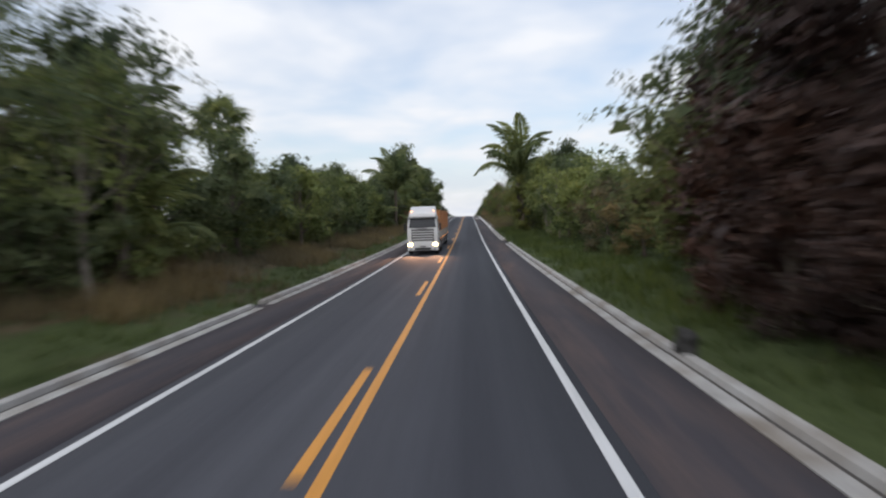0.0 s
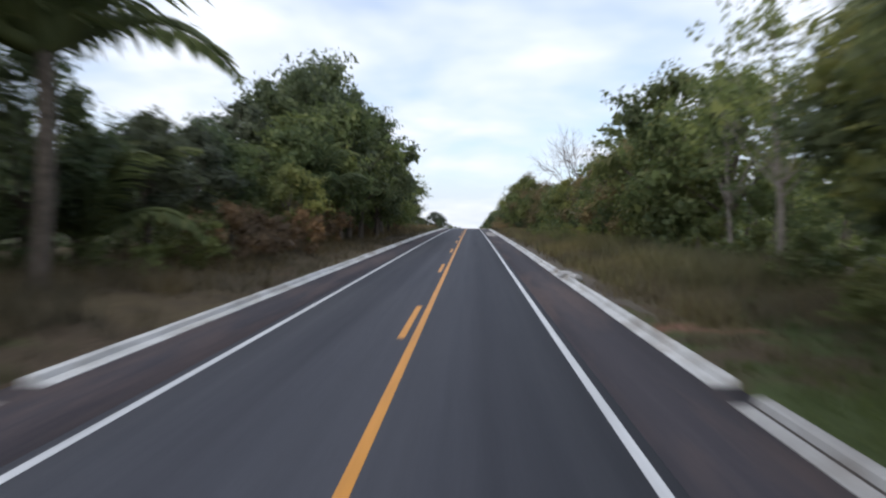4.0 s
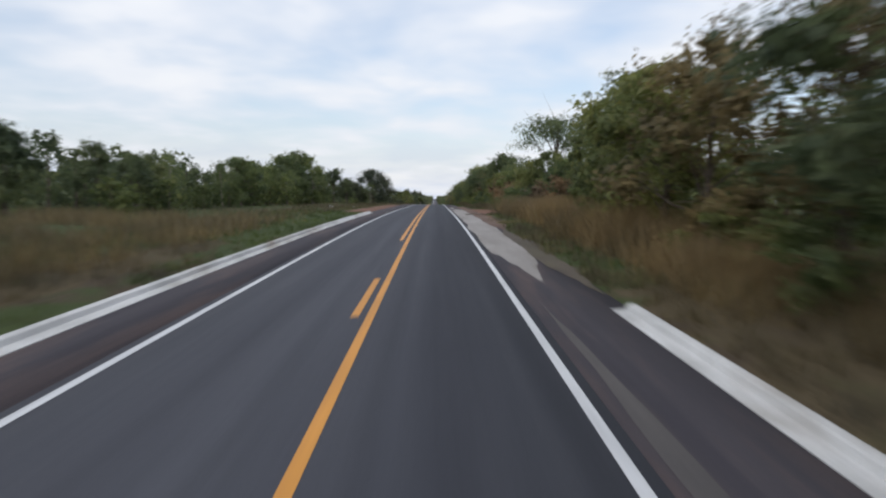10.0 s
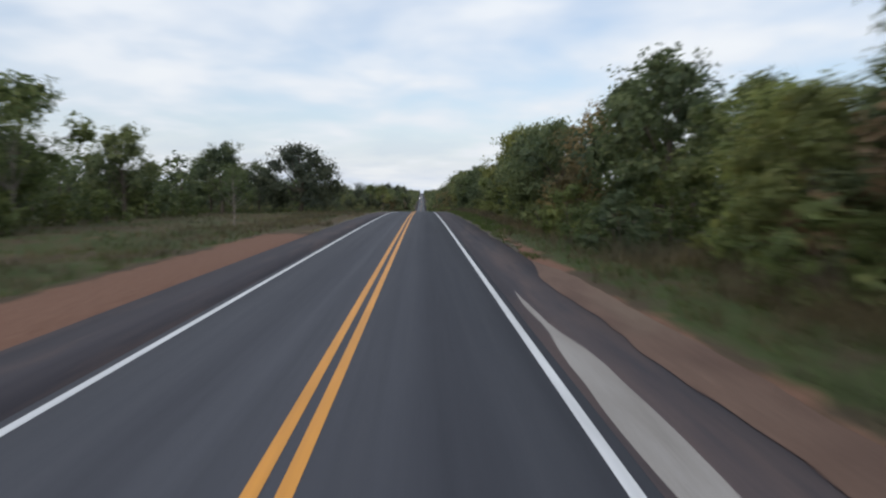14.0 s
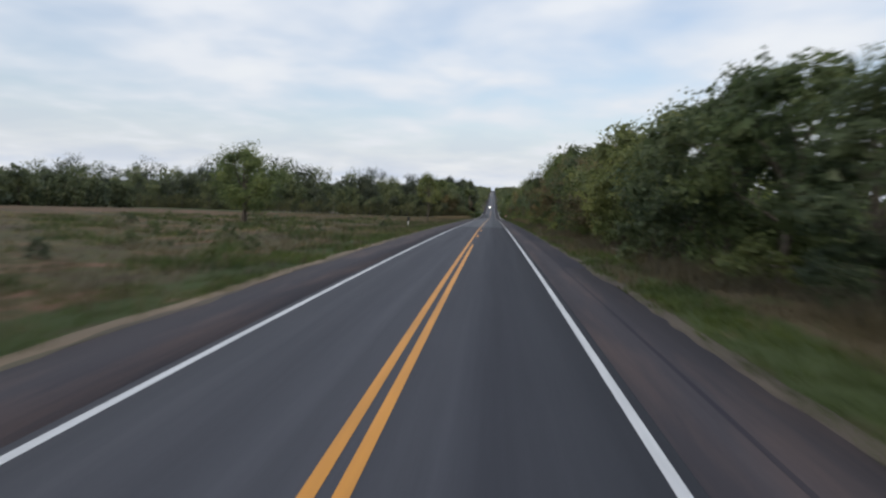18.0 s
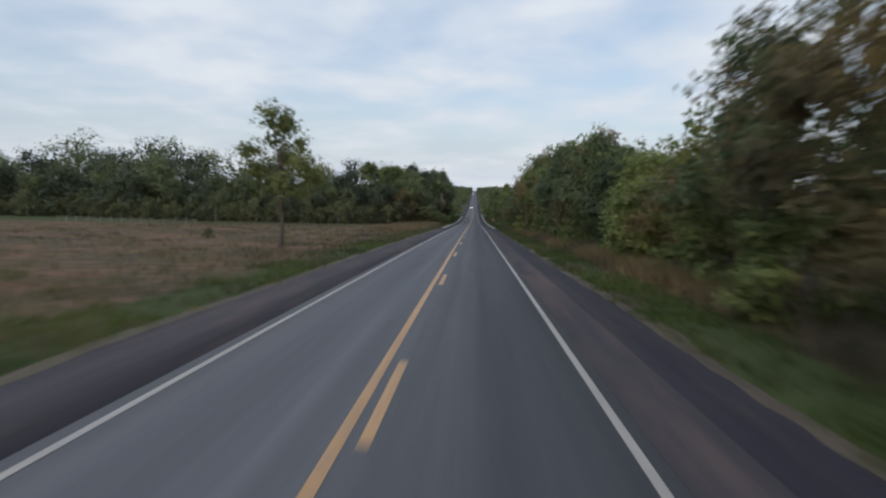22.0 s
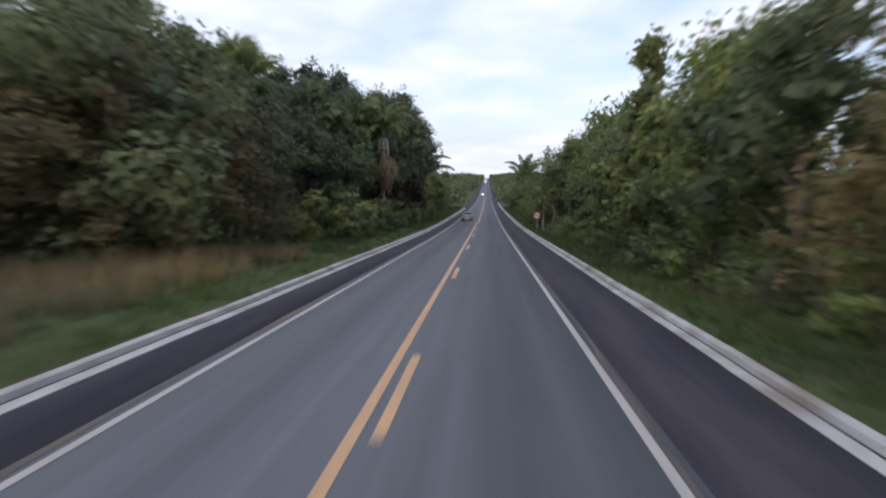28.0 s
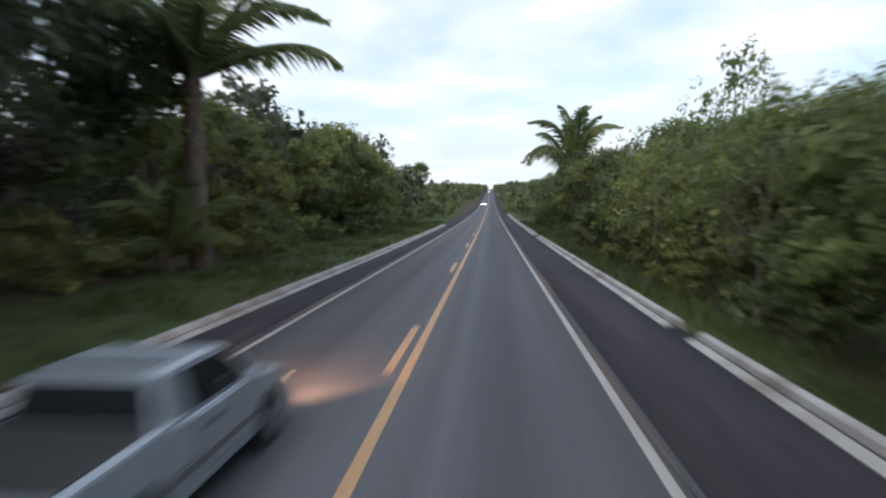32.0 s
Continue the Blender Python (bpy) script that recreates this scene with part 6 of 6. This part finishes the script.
def build_pickup():
    """Small two-door pickup; rear at y = 0, facing +y; front axle at 3.55."""
    t = tagged(new("pickup"), "silver two-door pickup truck with a covered bed, headlamps lit", "pickup truck")
    w = 0.83
    body = part("body", side_hull([(0.02, 0.42), (0.0, 0.95), (0.04, 1.02), (1.62, 1.04), (1.66, 0.98), (3.05, 0.98), (3.95, 0.86), (4.25, 0.72), (4.32, 0.5), (4.28, 0.30), (3.95, 0.26), (0.3, 0.28)], -w, w, 0.06, 0.055), M_SILVER, t, smooth=False)
    cabin = part("cabin", side_hull([(1.36, 0.95), (1.50, 1.38), (1.62, 1.45), (2.55, 1.46), (2.75, 1.41), (3.38, 0.97)], -0.76, 0.76, 0.15, 0.05), M_SILVER, t)
    part("windscreen", sheet([(-0.66, 3.36, 1.0), (0.66, 3.36, 1.0), (0.56, 2.80, 1.385), (-0.56, 2.80, 1.385)], 0.015), M_GLASSY, cabin)
    part("rear_window", sheet([(-0.69, 1.378, 1.05), (-0.60, 1.492, 1.39), (0.60, 1.492, 1.39), (0.69, 1.378, 1.05)][::-1], 0.015), M_GLASSY, cabin)
    part("roof_rack", box(-0.52, 0.52, 1.66, 1.70, 1.465, 1.50, 0.01), M_BLACK, cabin)
    part("bed_cover", box(-0.70, 0.70, 0.08, 1.36, 0.985, 1.045, 0.02), M_BLACK, t, "black soft bed cover")
    part("tailgate", box(-0.68, 0.68, -0.03, 0.03, 0.52, 0.98, 0.02), M_SILVER, t)
    part("rear_bumper", box(-0.80, 0.80, -0.09, 0.10, 0.33, 0.52, 0.04), M_GREY, t)
    part("front_bumper", box(-0.80, 0.80, 4.12, 4.40, 0.26, 0.52, 0.06), M_GREY, t)
    part("plate", box(-0.2, 0.2, -0.11, -0.085, 0.38, 0.48, 0.005), M_SIGN_WHITE, t, "number plate with plain bars")
    for s in (-1, 1):
        a, b = sorted((s * 0.835, s * 0.86))
        pane = [(s * 0.755, 1.86, 1.02), (s * 0.755, 3.18, 1.02), (s * 0.668, 2.72, 1.365), (s * 0.668, 1.86, 1.375)]
        part("side_window", sheet(pane if s > 0 else pane[::-1], 0.012), M_GLASSY, cabin)
        door = part("door", box(*sorted((s * 0.80, s * 0.842)), 1.92, 3.15, 0.40, 0.97, 0.02), M_SILVER, t)
        part("door_handle", box(*sorted((s * 0.842, s * 0.868)), 2.02, 2.2, 0.82, 0.87, 0.008), M_BLACK, door)
        part("rub_strip", box(*sorted((s * 0.832, s * 0.856)), 1.3, 3.1, 0.52, 0.60, 0.01), M_GREY, t, "dark side rub strip")
        part("mirror", box(*sorted((s * 0.82, s * 1.0)), 2.86, 2.98, 1.0, 1.13, 0.03), M_SILVER, door)
        part("tail_lamp", box(*sorted((s * 0.69, s * 0.815)), -0.035, 0.08, 0.62, 0.94, 0.02), M_TAIL, t)
        part("headlamp", box(*sorted((s * 0.50, s * 0.79)), 4.20, 4.34, 0.52, 0.66, 0.04), M_LAMP, t, "lit headlamp")
        part("turn_signal", box(*sorted((s * 0.74, s * 0.812)), 4.02, 4.14, 0.56, 0.72, 0.02), M_AMBER, t)
        for y in (0.85, 3.55):
            part("wheel_arch", drum(s * 0.80, y, 0.33, 0.37, 0.075, bevel=0.01), M_BLACK, t)
            wheel(t, s * 0.76, y, 0.305, 0.19, 0.19, s)
    set_on_road(t, -1.87, 736.2 - 3.55)
    z = float(road_z(737))
    for s in (-1, 1):
        spot("pickup_headlamp_beam", (-1.87 + s * 0.64, 737.15, z + 0.62), (-1.6 + s * 0.7, 752, z - 0.75), 420, 90, (1.0, 0.48, 0.26))


def build_far_car(name, x, y, label, big=False):
    t = tagged(new(name), label, "truck" if big else "car")
    k = 1.5 if big else 1.0
    hull = part("body", side_hull([(0, 0.3), (-0.05, 0.7), (0.9, 0.95), (1.5, 1.45), (3.0, 1.45), (3.9, 0.95), (4.1, 0.4)], -0.85 * k, 0.85 * k, 0.14, 0.06) if not big
                else side_hull([(0, 0.5), (0, 1.7), (0.3, 3.2), (2.0, 3.4), (2.2, 3.8), (12, 3.8), (12, 0.6)], -1.25, 1.25, 0.04, 0.06), M_WHITE_PAINT, t)
    part("windscreen", sheet([(-0.7 * k, 0.88, 0.98), (0.7 * k, 0.88, 0.98), (0.6 * k, 1.42, 1.40), (-0.6 * k, 1.42, 1.40)], 0.05) if not big
         else sheet([(-1.1, -0.02, 1.9), (1.1, -0.02, 1.9), (1.05, 0.22, 2.9), (-1.05, 0.22, 2.9)], 0.03), M_GLASSY, hull)
    for s in (-1, 1):
        part("headlamp", box(s * 0.62 * k - 0.16, s * 0.62 * k + 0.16, -0.14, 0.08, 0.6, 0.84, 0.04), M_LAMP_FAR, hull, "lit headlamp")
        for wy in ((0.8, 3.2) if not big else (1.2, 4.5, 9.5, 10.8)):
            wheel(t, s * 0.74 * k, wy, 0.31 * k, 0.2 * k, 0.18 * k, s)
    set_on_road(t, x, y)


build_truck()
build_pickup()
build_far_car("car", -1.75, 985, "distant white car with lit headlamps on the road")
build_far_car("far_truck", -1.75, 1480, "far white truck with lit headlamps on the hill road", True)


def no_passing_sign():
    t = tagged(new("road_sign"), "round white no-overtaking sign with red rim on wooden post", "road sign")
    x, y = 8.95, 723.0
    foot, c = float(ground_z(x, y)), float(road_z(y)) + 1.22
    part("post", box(-0.085, 0.085, 0.03, 0.11, -0.4, c - foot + 0.35, 0.012), M_POST, t)
    plate = part("plate", drum(0, 0, c - foot, 0.5, 0.012, "y", 40, 0.002), M_SIGN_RED, t, "red-rimmed sign plate")
    part("face", drum(0, -0.012, c - foot, 0.41, 0.014, "y", 40, 0.002), M_SIGN_WHITE, plate)
    for dx, mat in ((-0.17, M_SIGN_RED), (0.15, M_SIGN_BLACK)):
        part("car_symbol", side_block(dx, c - foot), mat, plate)
    bar = box(-0.46, 0.46, -0.032, -0.022, -0.035, 0.035, 0.003)
    bmesh.ops.rotate(bar, verts=bar.verts, matrix=Matrix.Rotation(radians(38), 3, "Y"))
    bmesh.ops.translate(bar, verts=bar.verts, vec=(0, 0, c - foot))
    part("slash", bar, M_SIGN_RED, plate)
    t.matrix_basis = Matrix.Translation((x, y, foot))


def side_block(dx, z):
    pts = [(dx - 0.13, -0.022, z - 0.09), (dx + 0.13, -0.022, z - 0.09), (dx + 0.13, -0.022, z + 0.02), (dx + 0.08, -0.022, z + 0.03), (dx + 0.05, -0.022, z + 0.12), (dx - 0.05, -0.022, z + 0.12), (dx - 0.08, -0.022, z + 0.03), (dx - 0.13, -0.022, z + 0.02)]
    return sheet(pts, 0.006)


def post_thing(name, x, y, h, wide, label, mat, board=None):
    t = tagged(new(name), label, "post")
    bm = box(-wide / 2, wide / 2, -wide * 0.35, wide * 0.35, -0.35, h, 0.015)
    part("shaft", bm, mat, t)
    if board:
        part("board", box(-board[0] / 2, board[0] / 2, -wide * 0.35 - 0.03, -wide * 0.35 - 0.004, h - board[1], h + 0.02, 0.006), M_SIGN_BLACK, t, "dark marker board")
    t.matrix_basis = Matrix.Translation((x, y, float(ground_z(x, y)))) @ pose(0, 0, 0, 1.5, 1.0, 8)
    return t


no_passing_sign()
post_thing("marker_post", -8.5, 720.5, 1.75, 0.2, "grey wooden roadside post beside the kerb", M_POST)
post_thing("marker_post", -10.7, 480.3, 1.45, 0.14, "pale roadside marker post with a dark board", M_SIGN_WHITE, (0.34, 0.6))


# a sagging fence across the pasture
def fence():
    t = tagged(new("fence"), "weathered wooden post fence across the pasture", "fence")
    rng = random.Random(8)
    spots = [(-56.0 - k * 2.3, 608 + 0.5 * math.sin(k)) for k in range(14)]
    tops = []
    for x, y in spots:
        z = float(ground_z(x, y))
        bm = box(-0.07, 0.07, -0.07, 0.07, -0.3, 1.25 * rng.uniform(0.9, 1.1), 0.02)
        bmesh.ops.translate(bm, verts=bm.verts, vec=(x, y, z))
        part("fence_post", bm, M_POST, t)
        tops.append((x, y, z))
    for lift in (0.55, 1.05):
        v, f = tube([(x, y, z + lift) for x, y, z in tops], [0.03] * len(tops), 5)
        hang("rail", mesh_of("rail", v, f, M_POST, True), t)


fence()


def branch(x, y, length, turn, seed, label, lift=0.06, bark=M_BARK_PALE):
    rng = np.random.default_rng(seed)
    main = np.array([[0, 0, 0], [length * 0.35, 0.06, 0.10], [length * 0.7, -0.05, 0.06], [length, 0.1, 0.14]])
    pieces = [tube(main, [0.06, 0.05, 0.035, 0.015], 6)]
    for k in range(5):
        b = main[1 + k % 2] + (main[2] - main[1]) * rng.uniform(0, 0.8)
        e = b + np.array([rng.uniform(0.2, 0.7), rng.uniform(-0.6, 0.6), rng.uniform(0.05, 0.4)]) * length * 0.35
        pieces.append(tube([b, (b + e) / 2 + 0.03, e], [0.025, 0.018, 0.006], 4))
    ob = tagged(new("fallen_branch", mesh_of("fallen_branch", *joined(pieces), bark, True)), label, "branch")
    z = float(ground_z(x, y)) if abs(x) > 6.3 else float(road_z(y))
    ob.matrix_basis = Matrix.Translation((x, y, z + lift)) @ pose(0, 0, 0, 0, 0, turn)


branch(-9.5, 152.0, 4.2, 25, 1, "dry fallen branch lying in leaf litter")
branch(-8.6, 149.0, 3.0, -40, 2, "dry fallen branch lying in leaf litter")
branch(9.8, 431.0, 2.6, 60, 3, "pile of bleached fallen twigs on the verge")
branch(10.4, 432.2, 2.2, 120, 4, "pile of bleached fallen twigs on the verge")
branch(-24.0, 541.0, 3.4, 5, 5, "dark fallen log in the dry pasture", 0.05)
branch(-38.0, 566.0, 3.8, 160, 6, "bleached dead branch in the pasture")
branch(4.7, 278.3, 2.3, -38, 8, "dark bare branch fallen across the gravel apron", 0.05, M_BARK)
branch(10.2, 196.0, 2.8, 5, 7, "dark fallen branch in the verge grass")


def scrap(name, x, y, size, mat, seed, label, category, lift=0.0, flat=0.35):
    """A crumpled lump."""
    rng = random.Random(seed)
    bm = bmesh.new()
    bmesh.ops.create_icosphere(bm, subdivisions=2, radius=size)
    for v in bm.verts:
        v.co *= rng.uniform(0.7, 1.2)
        v.co.z *= flat
    part_ = bpy.data.meshes.new(name)
    bm.to_mesh(part_)
    bm.free()
    part_.materials.append(mat)
    ob = tagged(new(name, part_), label, category)
    z = float(ground_z(x, y)) if abs(x) > 6.4 else float(road_z(y))
    ob.matrix_basis = Matrix.Translation((x, y, z + size * flat * 0.6 + lift)) @ pose(0, 0, 0, 0, 0, seed * 50)


scrap("tyre_scrap", 6.05, 11.4, 0.27, M_RUBBER, 1, "black torn tyre scrap lying on the kerb", "tyre scrap", 0.10, 1.25)
scrap("litter", -8.4, 75.0, 0.42, M_PALE_TRASH, 2, "crumpled pale litter on the grass verge", "litter", 0.05, 0.3)
scrap("litter", -11.0, 307.0, 0.25, M_PALE_TRASH, 3, "crumpled white litter on the grass", "litter", 0.08, 0.4)
scrap("litter", -12.4, 296.0, 0.3, M_PALE_TRASH, 4, "crumpled white litter on the grass", "litter", 0.08, 0.4)
scrap("concrete_rubble", 5.95, 116.5, 0.42, M_KERB, 5, "broken lump of kerb concrete beside the road", "rubble", 0.0, 0.5)
scrap("concrete_rubble", 6.2, 115.4, 0.3, M_KERB, 6, "broken lump of kerb concrete beside the road", "rubble", 0.02, 0.6)
scrap("stone", -7.6, 596.0, 0.22, M_KERB, 7, "pale stone at the edge of the verge", "stone", 0.0, 0.6)
scrap("stone", 8.3, 478.0, 0.3, M_KERB, 8, "pale rounded stone on the verge", "stone", 0.0, 0.8)
